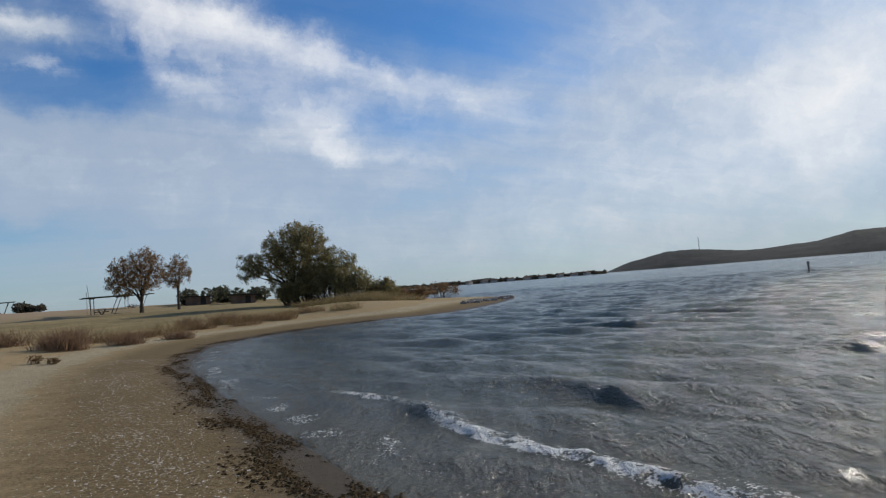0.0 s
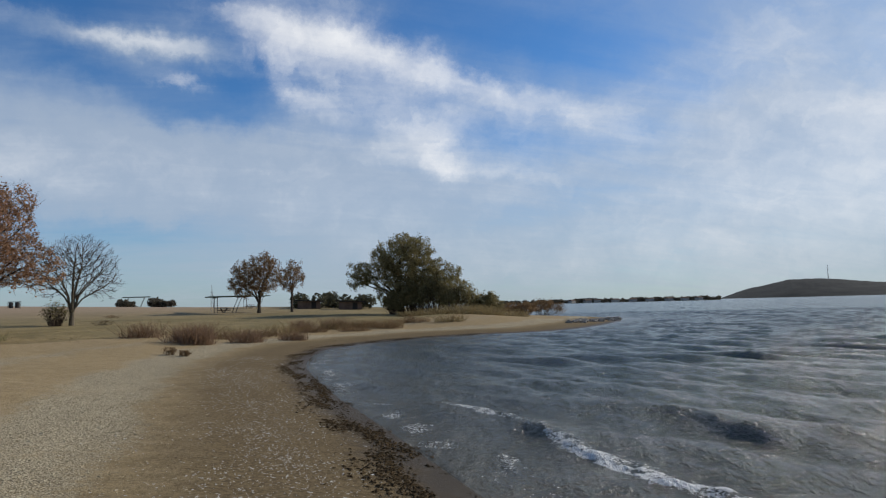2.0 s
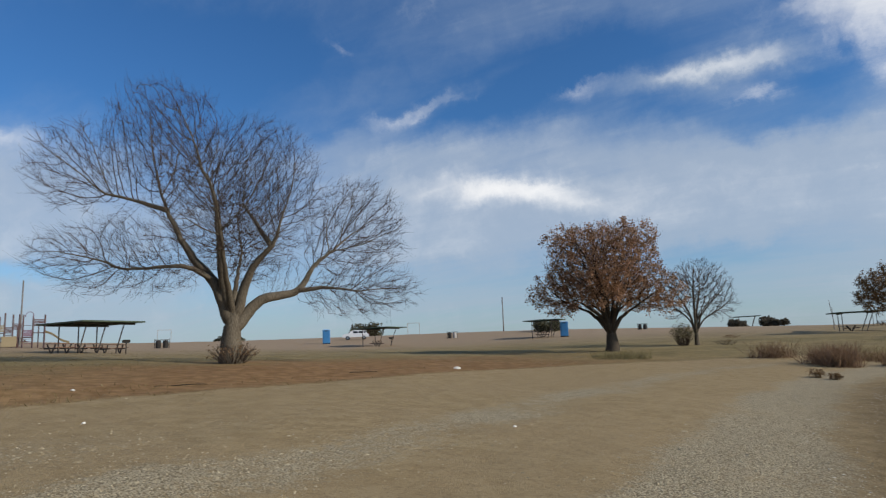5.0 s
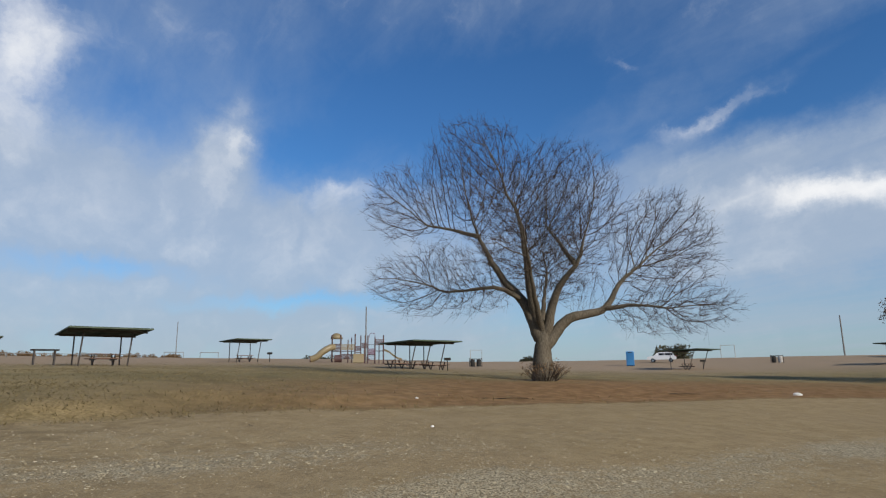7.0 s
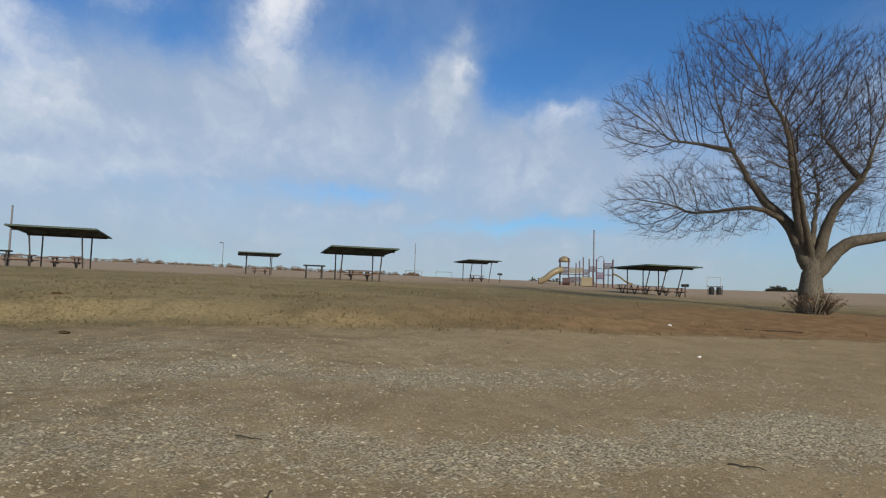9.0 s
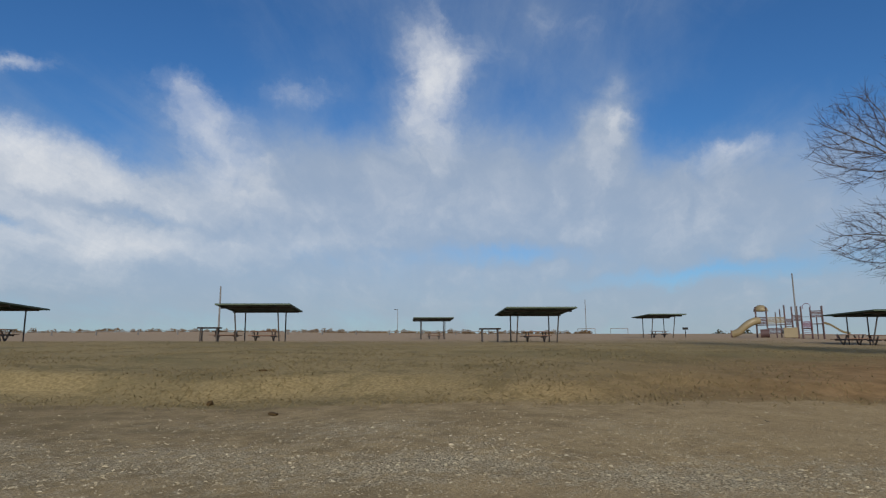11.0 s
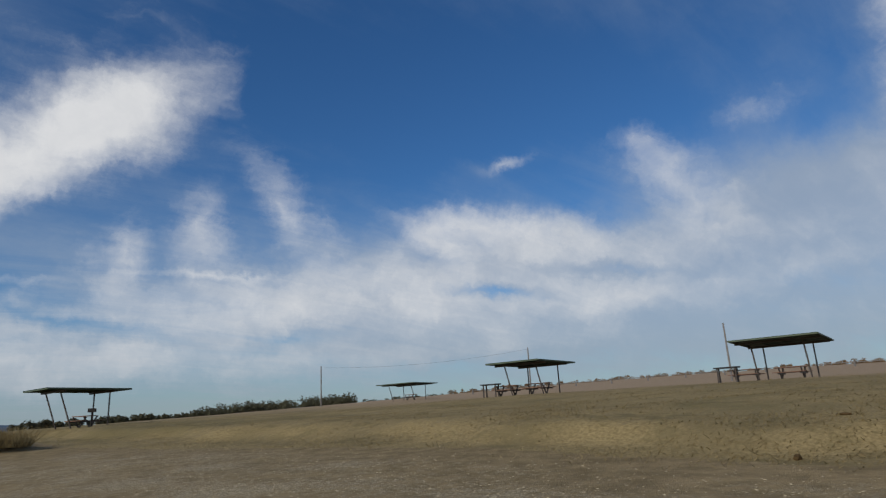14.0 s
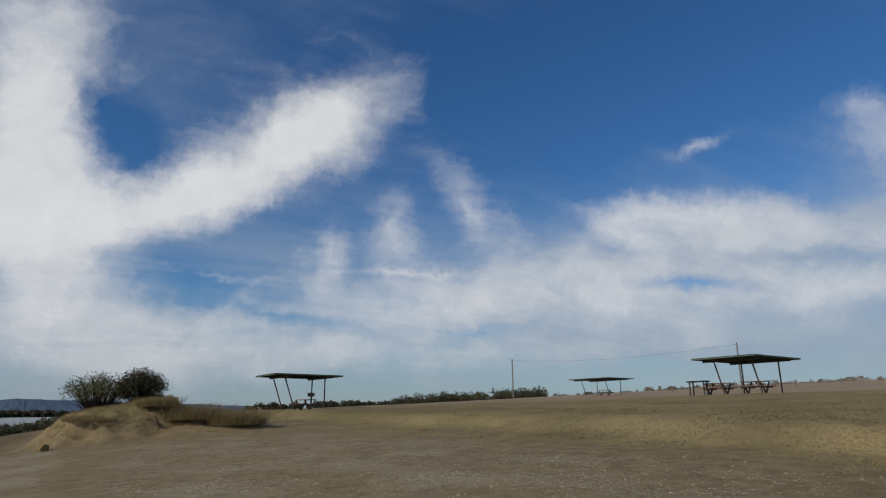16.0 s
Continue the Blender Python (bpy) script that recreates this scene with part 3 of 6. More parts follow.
    ground_colour = blend(band(calc("ADD", grassy, calc("MULTIPLY", calc("SUBTRACT", tex(tc, 3.5, 5), 0.5), 0.9)), 0.35, 0.65), ground_colour, straw)
    l.new(ground_colour, b.inputs["Base Color"])
    l.new(calc("SUBTRACT", 0.95, calc("MULTIPLY", damp, 0.5)), b.inputs["Roughness"])
    bp = n.new("ShaderNodeBump")
    bp.inputs["Strength"].default_value, bp.inputs["Distance"].default_value = 0.6, 0.03
    l.new(calc("ADD", calc("ADD", grain, calc("MULTIPLY", mid, 1.5)), calc("MULTIPLY", calc("MULTIPLY", gravel, vor.outputs["Distance"]), -1.2)), bp.inputs["Height"])
    l.new(bp.outputs[0], b.inputs["Normal"])
    return m


ground_me.materials.append(ground_material())


# ---- water ----
def swell(x, y, s, run):
    """Wind waves that turn to run along the beach as they near it."""
    out = -s
    near = np.exp(-np.maximum(out, 0) / 9)
    rng = np.random.RandomState(4)
    z, bend = 0, 0.9 * waves_of(x, y, 14, 20)
    for i in range(26):
        a = radians(226 + rng.normal() * 13)
        wavelength = 0.7 + 2.3 * rng.rand() ** 1.4
        f = 2 * math.pi / wavelength
        ph = rng.rand() * 6.28
        p = (x * math.cos(a) + y * math.sin(a)) * f + ph + bend * (1 if i % 2 else -1)
        z = z + 0.0112 * wavelength ** 0.9 * (np.exp(1.2 * (np.sin(p) - 1)) * 2 - 0.75)
    z = z * (1 - 0.62 * near)
    # crests near the beach
    wobble = 0.3 * waves_of(x, y, 7, 11) + 0.10 * waves_of(x, y, 1.6, 12)
    place = out + wobble
    gain = 0.55 + 0.45 * waves_of(0.32 * run, 0.5 * out, 3, 13)
    roll = np.maximum(0.55 * gain, 0.75 * np.exp(-((y - 11.5) / 5.5) ** 4) * (0.9 + 0.15 * gain))
    for centre, width, high in ((2.15, 0.26, 0.10), (5.2, 0.46, 0.13), (8.6, 0.45, 0.09), (12.2, 0.55, 0.08)):
        d = place - centre
        z = z + high * np.clip(roll if centre == 5.2 else gain, 0.15, 1.2) * np.exp(-(d / np.where(d < 0, width * 0.62, width)) ** 2)
    chop = 0
    for i in range(12):
        a, f, ph = radians(205 + rng.normal() * 40), 6.283 / (0.28 + 0.5 * rng.rand()), rng.rand() * 6.28
        chop = chop + np.exp(1.5 * (np.sin((x * math.cos(a) + y * math.sin(a)) * f + ph + 2 * bend) - 1)) - 0.35
    z = z + 0.0075 * chop * np.clip(1.4 - np.hypot(x, y) / 45, 0, 1) * (0.8 + 0.2 * (1 - near))
    fade = np.clip(out / 1.5, 0, 1)
    return z * fade * np.clip(1.3 - np.hypot(x, y) / 900, 0.0, 1), place, gain


w_turns = np.linspace(radians(-150), radians(46), 700)
w_reach = np.concatenate([np.geomspace(2.0, 120, 440), np.geomspace(121, 4500, 60)])
wa, wr = np.meshgrid(w_turns, w_reach)
wx, wy = 0.5 - wr * np.sin(wa), -1.0 + wr * np.cos(wa)
ws, wlong = from_shore(wx, wy)
wz, wplace, wgain = swell(wx, wy, ws, wlong)
fine_noise = waves_of(wx, wy, 0.7, 31) * 0.5 + waves_of(wx, wy, 0.3, 32) * 0.6
foam = np.exp(-((wplace - 2.0) / np.where(wplace < 2.0, 0.14, 0.42)) ** 2) * np.clip(0.35 + 1.3 * (wgain - 0.1), 0, 1) * np.clip(0.75 + 0.6 * fine_noise, 0, 1) * (0.12 + np.exp(-((wy - 9.4) / 5.2) ** 4))
foam = foam + 0.5 * np.exp(-((wplace - 0.5 - 0.35 * fine_noise) / 0.32) ** 2) * np.clip(0.5 + waves_of(wx, wy, 2.5, 33), 0, 1)
foam = np.clip(foam, 0, 1)
wz = wz + 0.03 * foam * (0.7 + 0.6 * fine_noise)
shallow = np.exp(np.minimum(ws, 0) / 5.0)
water_me = grid_mesh("water", wx, wy, wz, keep=ws < 0.6, attributes=(("foam", foam), ("shallow", shallow)))
water = tagged(new("water", water_me), "choppy grey-blue lake water with small breaking waves", "lake", kind="structure")


def water_material():
    m, n, l, b = material("lake_water", 0.12)
    tc = n.new("ShaderNodeTexCoord").outputs["Object"]

    def attr(name):
        a = n.new("ShaderNodeAttribute")
        a.attribute_name = name
        return a.outputs["Fac"]

    def tex(scale, detail, stretch):
        mp = n.new("ShaderNodeMapping")
        mp.inputs["Scale"].default_value, mp.inputs["Rotation"].default_value = stretch, (0, 0, radians(28))
        l.new(tc, mp.inputs[0])
        t = n.new("ShaderNodeTexNoise")
        t.inputs["Scale"].default_value, t.inputs["Detail"].default_value, t.inputs["Roughness"].default_value = scale, detail, 0.6
        l.new(mp.outputs[0], t.inputs["Vector"])
        return t.outputs["Fac"]

    foam_at, shallow_at = attr("foam"), attr("shallow")
    lumps = tex(26, 9, (1, 1, 1))
    mr = n.new("ShaderNodeMapRange")
    mr.interpolation_type = "SMOOTHSTEP"
    thr = n.new("ShaderNodeMath")
    thr.operation = "ADD"
    l.new(foam_at, thr.inputs[0])
    sharper = n.new("ShaderNodeMath")
    sharper.operation, sharper.inputs[1].default_value, sharper.inputs[2].default_value = "MULTIPLY_ADD", 1.9, -0.45
    l.new(lumps, sharper.inputs[0])
    l.new(sharper.outputs[0], thr.inputs[1])
    l.new(thr.outputs[0], mr.inputs[0])
    mr.inputs[1].default_value, mr.inputs[2].default_value = 0.92, 1.18
    depth = n.new("ShaderNodeMix")
    depth.data_type = "RGBA"
    depth.inputs["A"].default_value, depth.inputs["B"].default_value = (0.024, 0.038, 0.025, 1), (0.062, 0.053, 0.033, 1)
    l.new(shallow_at, depth.inputs["Factor"])
    white = n.new("ShaderNodeMix")
    white.data_type = "RGBA"
    white.inputs["B"].default_value = (0.62, 0.62, 0.59, 1)
    l.new(depth.outputs["Result"], white.inputs["A"])
    l.new(mr.outputs[0], white.inputs["Factor"])
    l.new(white.outputs["Result"], b.inputs["Base Color"])
    rr = n.new("ShaderNodeMapRange")
    l.new(mr.outputs[0], rr.inputs[0])
    rr.inputs[3].default_value, rr.inputs[4].default_value = 0.17, 1.0
    l.new(rr.outputs[0], b.inputs["Roughness"])
    dull = n.new("ShaderNodeMapRange")
    l.new(mr.outputs[0], dull.inputs[0])
    dull.inputs[3].default_value, dull.inputs[4].default_value = 0.5, 0.05
    l.new(dull.outputs[0], b.inputs["Specular IOR Level"])
    b.inputs["IOR"].default_value = 1.33
    add = n.new("ShaderNodeMath")
    add.operation = "MULTIPLY_ADD"
    l.new(tex(3.2, 9, (1, 0.38, 1)), add.inputs[0])
    add.inputs[1].default_value = 1.0
    l.new(tex(0.5, 4, (1, 0.4, 1)), add.inputs[2])
    tiny = n.new("ShaderNodeMath")
    tiny.operation, tiny.inputs[1].default_value = "MULTIPLY_ADD", 0.28
    l.new(tex(13, 5, (1, 0.5, 1)), tiny.inputs[0])
    l.new(add.outputs[0], tiny.inputs[2])
    bp = n.new("ShaderNodeBump")
    bp.inputs["Strength"].default_value, bp.inputs["Distance"].default_value = 0.9, 0.3
    l.new(tiny.outputs[0], bp.inputs["Height"])
    l.new(bp.outputs[0], b.inputs["Normal"])
    return m


water_me.materials.append(water_material())


# ---- makers ----
def part(name, bm, mat, parent=None, label="", smooth=False):
    """Links a bmesh, or a mesh, as one object under a thing or a part."""
    if isinstance(bm, bpy.types.Mesh):
        me = bm
    else:
        me = bpy.data.meshes.new(name)
        bm.to_mesh(me)
        bm.free()
    if mat and not me.materials:
        me.materials.append(mat)
    if smooth:
        me.polygons.foreach_set("use_smooth", np.ones(len(me.polygons), bool))
    ob = new(name, me)
    ob.parent = parent
    if label:
        tagged(ob, label)
    return ob


def holder(name, x, y, turn=0.0, z=None, sink=0.0):
    ob = new(name)
    ob.matrix_world = pose(x, y, (ground_at(x, y) if z is None else z) - sink, 0, 0, turn)
    return ob


def add_box(bm, size, at, rot=(0, 0, 0), bevel=0.0, taper=1.0):
    b = bmesh.new()
    bmesh.ops.create_cube(b, size=1)
    for v in b.verts:
        k = taper if v.co.z > 0 else 1
        v.co = Vector((v.co.x * size[0] * k, v.co.y * size[1] * k, v.co.z * size[2]))
    if bevel:
        bmesh.ops.bevel(b, geom=b.edges[:], offset=bevel, segments=2, affect="EDGES", profile=0.5)
    b.transform(pose(*at, *rot))
    me = bpy.data.meshes.new("tmp")
    b.to_mesh(me)
    b.free()
    bm.from_mesh(me)
    bpy.data.meshes.remove(me)
    return bm


def box(size, at, rot=(0, 0, 0), bevel=0.0, taper=1.0):
    return add_box(bmesh.new(), size, at, rot, bevel, taper)


def tube_mesh(name, paths, sides=6):
    """One mesh of tapered tubes; paths: lists of (point, radius)."""
    vs, fs, base = [], [], 0
    for path in paths:
        pts = np.array([p for p, _ in path], float)
        rs = np.array([r for _, r in path], float)
        k = 3 if rs[0] < 0.02 else (5 if rs[0] < 0.06 else sides)
        d = np.gradient(pts, axis=0)
        d /= np.maximum(np.linalg.norm(d, axis=1), 1e-9)[:, None]
        ref = np.array([0.31, 0.17, 0.93]) if abs(d[0][2]) < 0.9 else np.array([0.95, 0.2, 0.1])
        u = np.cross(d, ref)
        u /= np.maximum(np.linalg.norm(u, axis=1), 1e-9)[:, None]
        v = np.cross(d, u)
        a = np.arange(k) * 2 * math.pi / k
        ring = pts[:, None] + rs[:, None, None] * (np.cos(a)[None, :, None] * u[:, None] + np.sin(a)[None, :, None] * v[:, None])
        vs.append(ring.reshape(-1, 3))
        n = len(pts)
        i = np.arange(n - 1)[:, None] * k + np.arange(k)[None]
        j = np.arange(n - 1)[:, None] * k + (np.arange(k)[None] + 1) % k
        fs.append((np.stack([i, j, j + k, i + k], -1).reshape(-1, 4) + base))
        base += n * k
    return quad_mesh(name, np.concatenate(vs), np.concatenate(fs))


def quad_mesh(name, co, quads, smooth=True):
    me = bpy.data.meshes.new(name)
    me.vertices.add(len(co))
    me.vertices.foreach_set("co", np.asarray(co, float).ravel())
    me.loops.add(quads.size)
    me.loops.foreach_set("vertex_index", quads.ravel())
    k = quads.shape[1]
    me.polygons.add(len(quads))
    me.polygons.foreach_set("loop_start", np.arange(len(quads)) * k)
    me.polygons.foreach_set("loop_total", np.full(len(quads), k))
    me.polygons.foreach_set("use_smooth", np.full(len(quads), smooth))
    me.update()
    return me


def leaf_mesh(name, places, size, rng, flat=0.0, long=1.0):
    """Small folded leaves, each its own island."""
    p = np.asarray(places, float)
    n = len(p)
    d = rng.normal(size=(n, 3))
    d[:, 2] *= 1 - flat
    d /= np.linalg.norm(d, axis=1)[:, None]
    u = np.cross(d, rng.normal(size=(n, 3)))
    u /= np.maximum(np.linalg.norm(u, axis=1), 1e-6)[:, None]
    w = np.cross(d, u)
    s = size * (0.6 + 0.8 * rng.rand(n))[:, None]
    co = np.stack([p - d * s * long, p + u * s * 0.55 + w * s * 0.15, p + d * s * long, p - u * s * 0.55 + w * s * 0.15], 1).reshape(-1, 3)
    return quad_mesh(name, co, np.arange(4 * n).reshape(-1, 4), smooth=False)


def lobe_points(rng, lobes, per_cubic_metre, least=0.0):
    """Points spread through the lobes of a crown; lobe: x, y, z and its three half sizes."""
    out = []
    for x, y, z, rx, ry, rz in lobes:
        n = int(4.19 * rx * ry * rz * per_cubic_metre)
        e = rng.normal(size=(n, 3))
        e /= np.linalg.norm(e, axis=1)[:, None]
        out.append(e * (rng.rand(n) ** 0.42)[:, None] * np.array((rx, ry, rz)) + np.array((x, y, z)))
    p = np.concatenate(out)
    return p[p[:, 2] > least]


def reach_out(rng, limbs, goals, step, near, far, turns=90, droop=0.0, heart=2.5, outward=0.45, onward=0.6):
    """Lets branches grow from the limbs towards the goals, each of which draws the closest branch until it is met.
    Returns the points, the parent of each and the least radius that a limb gives it."""
    pts, parent, girth = [], [], []
    for r, *line in limbs:
        line = smooth_line(np.array(line, float), 6)
        ln = np.concatenate([[0], np.cumsum(np.linalg.norm(np.diff(line, axis=0), axis=1))])
        n = max(3, int(ln[-1] / step))
        line = np.stack([np.interp(np.linspace(0, ln[-1], n), ln, line[:, i]) for i in range(3)], 1)
        line[1:] += rng.normal(size=(n - 1, 3)) * 0.06 * step
        root = -1
        if pts:
            known = np.array(pts)
            root = int(np.argmin(((known - line[0]) ** 2).sum(1)))
        for i, p in enumerate(line):
            pts.append(p)
            parent.append(root if i == 0 else len(pts) - 2)
            girth.append(r * (1 - (0.85 if root >= 0 else 0.5) * i / (n - 1)))
    pts, parent, girth = np.array(pts), list(parent), list(girth)
    spawned = np.zeros(len(pts), int)
    goals = np.array(goals)
    best, at = np.full(len(goals), 1e9), np.zeros(len(goals), int)

    def nearer(first):
        for i in range(first, len(pts), 400):
            d = np.sqrt(((goals[:, None] - pts[None, i:i + 400]) ** 2).sum(-1))
            k = d.argmin(1)
            m = d[np.arange(len(goals)), k]
            w = m < best
            best[w], at[w] = m[w], k[w] + i

    nearer(0)
    for _ in range(turns):
        live = best > near
        goals, best, at = goals[live], best[live], at[live]
        pull = (best < far) & (spawned[at] < 3)
        if not pull.any():
            break
        way = np.zeros((len(pts), 3))
        v = goals[pull] - pts[at[pull]]
        np.add.at(way, at[pull], v / np.linalg.norm(v, axis=1)[:, None])
        who = np.unique(at[pull])
        d = way[who] / np.maximum(np.linalg.norm(way[who], axis=1), 1e-6)[:, None]
        away = pts[who] - np.array((0, 0, heart))
        away /= np.maximum(np.linalg.norm(away, axis=1), 1e-6)[:, None]
        back = np.array(parent)[who]
        ahead = pts[who] - pts[np.maximum(back, 0)]
        ahead /= np.maximum(np.linalg.norm(ahead, axis=1), 1e-6)[:, None]
        d = d + away * outward + ahead * onward * (spawned[who] == 0)[:, None] + rng.normal(size=d.shape) * 0.10 - np.array((0, 0, droop))
        d /= np.linalg.norm(d, axis=1)[:, None]
        fresh = pts[who] + d * step
        spawned[who] += 1
        first = len(pts)
        pts = np.concatenate([pts, fresh])
        parent.extend(who.tolist())
        girth.extend([0.0] * len(who))
        spawned = np.concatenate([spawned, np.zeros(len(who), int)])
        nearer(first)
    return pts, np.array(parent), np.array(girth)


def twig_mesh(name, feet, ways, radius):
    """Short tapered three-sided twigs with one bend."""
    n = len(feet)
    ref = np.tile(np.array((0.31, 0.17, 0.93)), (n, 1))
    ln = np.linalg.norm(ways, axis=1)[:, None]
    d = ways / ln
    u = np.cross(d, ref)
    u /= np.maximum(np.linalg.norm(u, axis=1), 1e-6)[:, None]
    v = np.cross(d, u)
    rings = []
    for f, k, lift in ((0.0, 1.0, 0.0), (0.5, 0.8, 0.10), (1.0, 0.45, 0.0)):
        c = feet + ways * f + u * ln * lift
        for a in (0.0, 2.094, 4.189):
            rings.append(c + radius * k * (math.cos(a) * u + math.sin(a) * v))
    co = np.stack(rings, 1).reshape(-1, 3)
    quads = np.array([(i, (i + 1) % 3, (i + 1) % 3 + 3, i + 3) for i in range(3)] + [(i + 3, (i + 1) % 3 + 3, (i + 1) % 3 + 6, i + 6) for i in range(3)])
    return quad_mesh(name, co, (quads[None] + 9 * np.arange(n)[:, None, None]).reshape(-1, 4))


def crown_tree(name, x, y, limbs, lobes, seed, bark, twig, label, turn=0.0, crowd=14.0, step=0.28, near=0.3, far=3.0, tip=0.006, twigs=1.4, twig_length=0.35, droop=0.0, rise=0.25,
               leaves=None, leaf_count=0, leaf_size=0.08, leaf_spread=0.2, bare=0.35, low=0.9):
    """A tree whose branches fill the lobes of its crown; bare: how much of the crown has lost its leaves."""
    rng = np.random.RandomState(seed)
    root = holder(name, x, y, turn, sink=0.05)
    pts, parent, girth = reach_out(rng, limbs, lobe_points(rng, lobes, crowd, low), step, near, far, droop=droop)
    n = len(pts)
    load = np.zeros(n)
    kids = [[] for _ in range(n)]
    for i in range(n - 1, -1, -1):
        if not kids[i]:
            load[i] = tip ** 2.35
        if parent[i] >= 0:
            load[parent[i]] += load[i]
            kids[parent[i]].append(i)
    r = np.maximum(load ** (1 / 2.35), girth)
    thick, slim, stack = [], [], [i for i in range(n) if parent[i] < 0]
    while stack:
        i = stack.pop()
        path = [(pts[parent[i]], min(r[parent[i]], r[i] * 1.15)), (pts[i], r[i])] if parent[i] >= 0 else [(pts[i], r[i])]
        while kids[i]:
            best = max(kids[i], key=lambda k: r[k])
            stack.extend(k for k in kids[i] if k != best)
            i = best
            path.append((pts[i], r[i]))
        if len(path) > 1:
            (thick if path[0][1] > 0.035 else slim).append(path)
    part("trunk", tube_mesh("trunk", thick, 10), bark, root)
    tagged(part("branchwork", tube_mesh("branchwork", slim, 3), twig, root), kind="stuff")
    fine = np.where(r < max(0.02, tip * 3.2))[0]
    out = pts[fine] - pts[np.maximum(parent[fine], 0)]
    out /= np.maximum(np.linalg.norm(out, axis=1), 1e-6)[:, None]
    pick = rng.randint(0, len(fine), int(len(fine) * twigs))
    away = pts[fine][pick] - np.array((0, 0, 2.5))
    away /= np.maximum(np.linalg.norm(away, axis=1), 1e-6)[:, None]
    ways = out[pick] + 0.5 * away + rng.normal(size=(len(pick), 3)) * 0.42 + np.array((0, 0, rise))
    ways *= (twig_length * (0.5 + rng.rand(len(pick))) / np.linalg.norm(ways, axis=1))[:, None]
    if len(pick):
        tagged(part("twigwork", twig_mesh("twigwork", pts[fine][pick], ways, tip * 0.8), twig, root), kind="stuff")
    if leaves and leaf_count:
        soft = waves_of(pts[fine][:, 0] + 0.6 * pts[fine][:, 2], pts[fine][:, 1] - 0.7 * pts[fine][:, 2], 2.6, seed + 5)
        keep = fine[np.argsort(soft + 0.5 * rng.normal(size=len(fine)))[int(bare * len(fine)):]]
        at = pts[rng.choice(keep, leaf_count)] + rng.normal(size=(leaf_count, 3)) * leaf_spread
        tagged(part("crown", leaf_mesh("crown", at, leaf_size, rng), leaves, root), kind="stuff")
    return tagged(root, label, "tree")


def fan_limbs(rng, count, foot_r, trunk_h, lobes, r0):
    """Main limbs that rise from the trunk's head and bend out into the lobes."""
    out = [[foot_r * 1.5, (0, 0, -0.3), (0, 0, 0.2), (0.02, 0, trunk_h)]]
    for i in range(count):
        x, y, z, rx, ry, rz = lobes[i % len(lobes)]
        a = i * 2.399 + 0.5 * rng.rand()
        end = np.array((x + 0.6 * rx * math.cos(a), y + 0.6 * ry * math.sin(a), z + 0.5 * rz * (rng.rand() - 0.2)))
        base = np.array((0.25 * foot_r * math.cos(a), 0.25 * foot_r * math.sin(a), trunk_h * (0.8 + 0.2 * rng.rand())))
        end = base + (end - base) * 0.72
        mid = base + (end - base) * np.array((0.34, 0.34, 0.55))
        out.append([r0 * (0.6 + 0.4 * rng.rand()), tuple(base), tuple(mid), tuple(end)])
    return out


def blade_mesh(name, feet, high, wide, rng, lean=0.5):
    """Grass blades: narrow bent quads that stand on their feet."""
    p = np.asarray(feet, float)
    n = len(p)
    a = rng.rand(n) * 6.283
    h = high * (0.5 + 0.8 * rng.rand(n))
    tip = p + np.stack([np.cos(a) * h * lean * rng.rand(n), np.sin(a) * h * lean * rng.rand(n), h], 1)
    b = rng.rand(n) * 6.283
    s = np.stack([np.cos(b), np.sin(b), 0 * b], 1) * wide * (0.6 + 0.8 * rng.rand(n))[:, None]
    co = np.stack([p - s, p + s, tip + 0.25 * s, tip - 0.25 * s], 1).reshape(-1, 3)
    return quad_mesh(name, co, np.arange(4 * n).reshape(-1, 4), smooth=False)


def make_bush(name, x, y, wide, deep, high, seed, leaf, label, turn=0.0, count=2500, leaf_size=0.06, stems=60, stem_mat=None, category="bush", blades=0, blade_mat=None, lift=0.0):
    """Stems that fan out of one base, under an uneven cloud of small leaves or blades."""
    rng = np.random.RandomState(seed)
    root = holder(name, x, y, turn, sink=0.03)
    paths = []
    for i in range(stems):
        a, k = rng.rand() * 6.283, rng.rand() ** 0.6
        e = np.array((math.cos(a) * k * wide * 0.48, math.sin(a) * k * deep * 0.48, high * (0.45 + 0.5 * math.sqrt(max(0, 1 - k * k))) * (0.7 + 0.45 * rng.rand())))
        f = e * np.array((0.45, 0.45, 0)) * (0.6 + 0.4 * rng.rand())
        mid = (f + e) / 2 + rng.normal(size=3) * 0.05 * high
        paths.append([(f + np.array((0, 0, -0.05)), 0.012 * high ** 0.5), (mid, 0.009 * high ** 0.5), (e, 0.003)])
    tagged(part("stemwork", tube_mesh("stemwork", paths, 3), stem_mat or TWIG, root), kind="stuff")
    if count:
        ends = np.array([p[-1][0] for p in paths])
        mids = np.array([p[1][0] for p in paths])
        j = rng.randint(0, stems, count)
        k = rng.rand(count)[:, None] ** 0.7
        at = mids[j] * (1 - k) + ends[j] * k + rng.normal(size=(count, 3)) * 0.06 * np.array((wide, deep, high)) ** 0.7
        at[:, 2] = np.maximum(at[:, 2], lift + 0.03)
        tagged(part("foliage", leaf_mesh("foliage", at, leaf_size, rng), leaf, root), kind="stuff")
    if blades:
        r, a = np.sqrt(rng.rand(blades)), rng.rand(blades) * 6.283
        wx_, wy_ = r * np.cos(a) * wide / 2, r * np.sin(a) * deep / 2
        feet = np.stack([wx_, wy_, np.zeros(blades)], 1)
        me = blade_mesh("blade_tuft", feet, high, 0.008 + 0.006 * high, rng, 1.5)
        tagged(part("blade_tuft", me, blade_mat or STRAW, root), kind="stuff")
    return tagged(root, label, category)


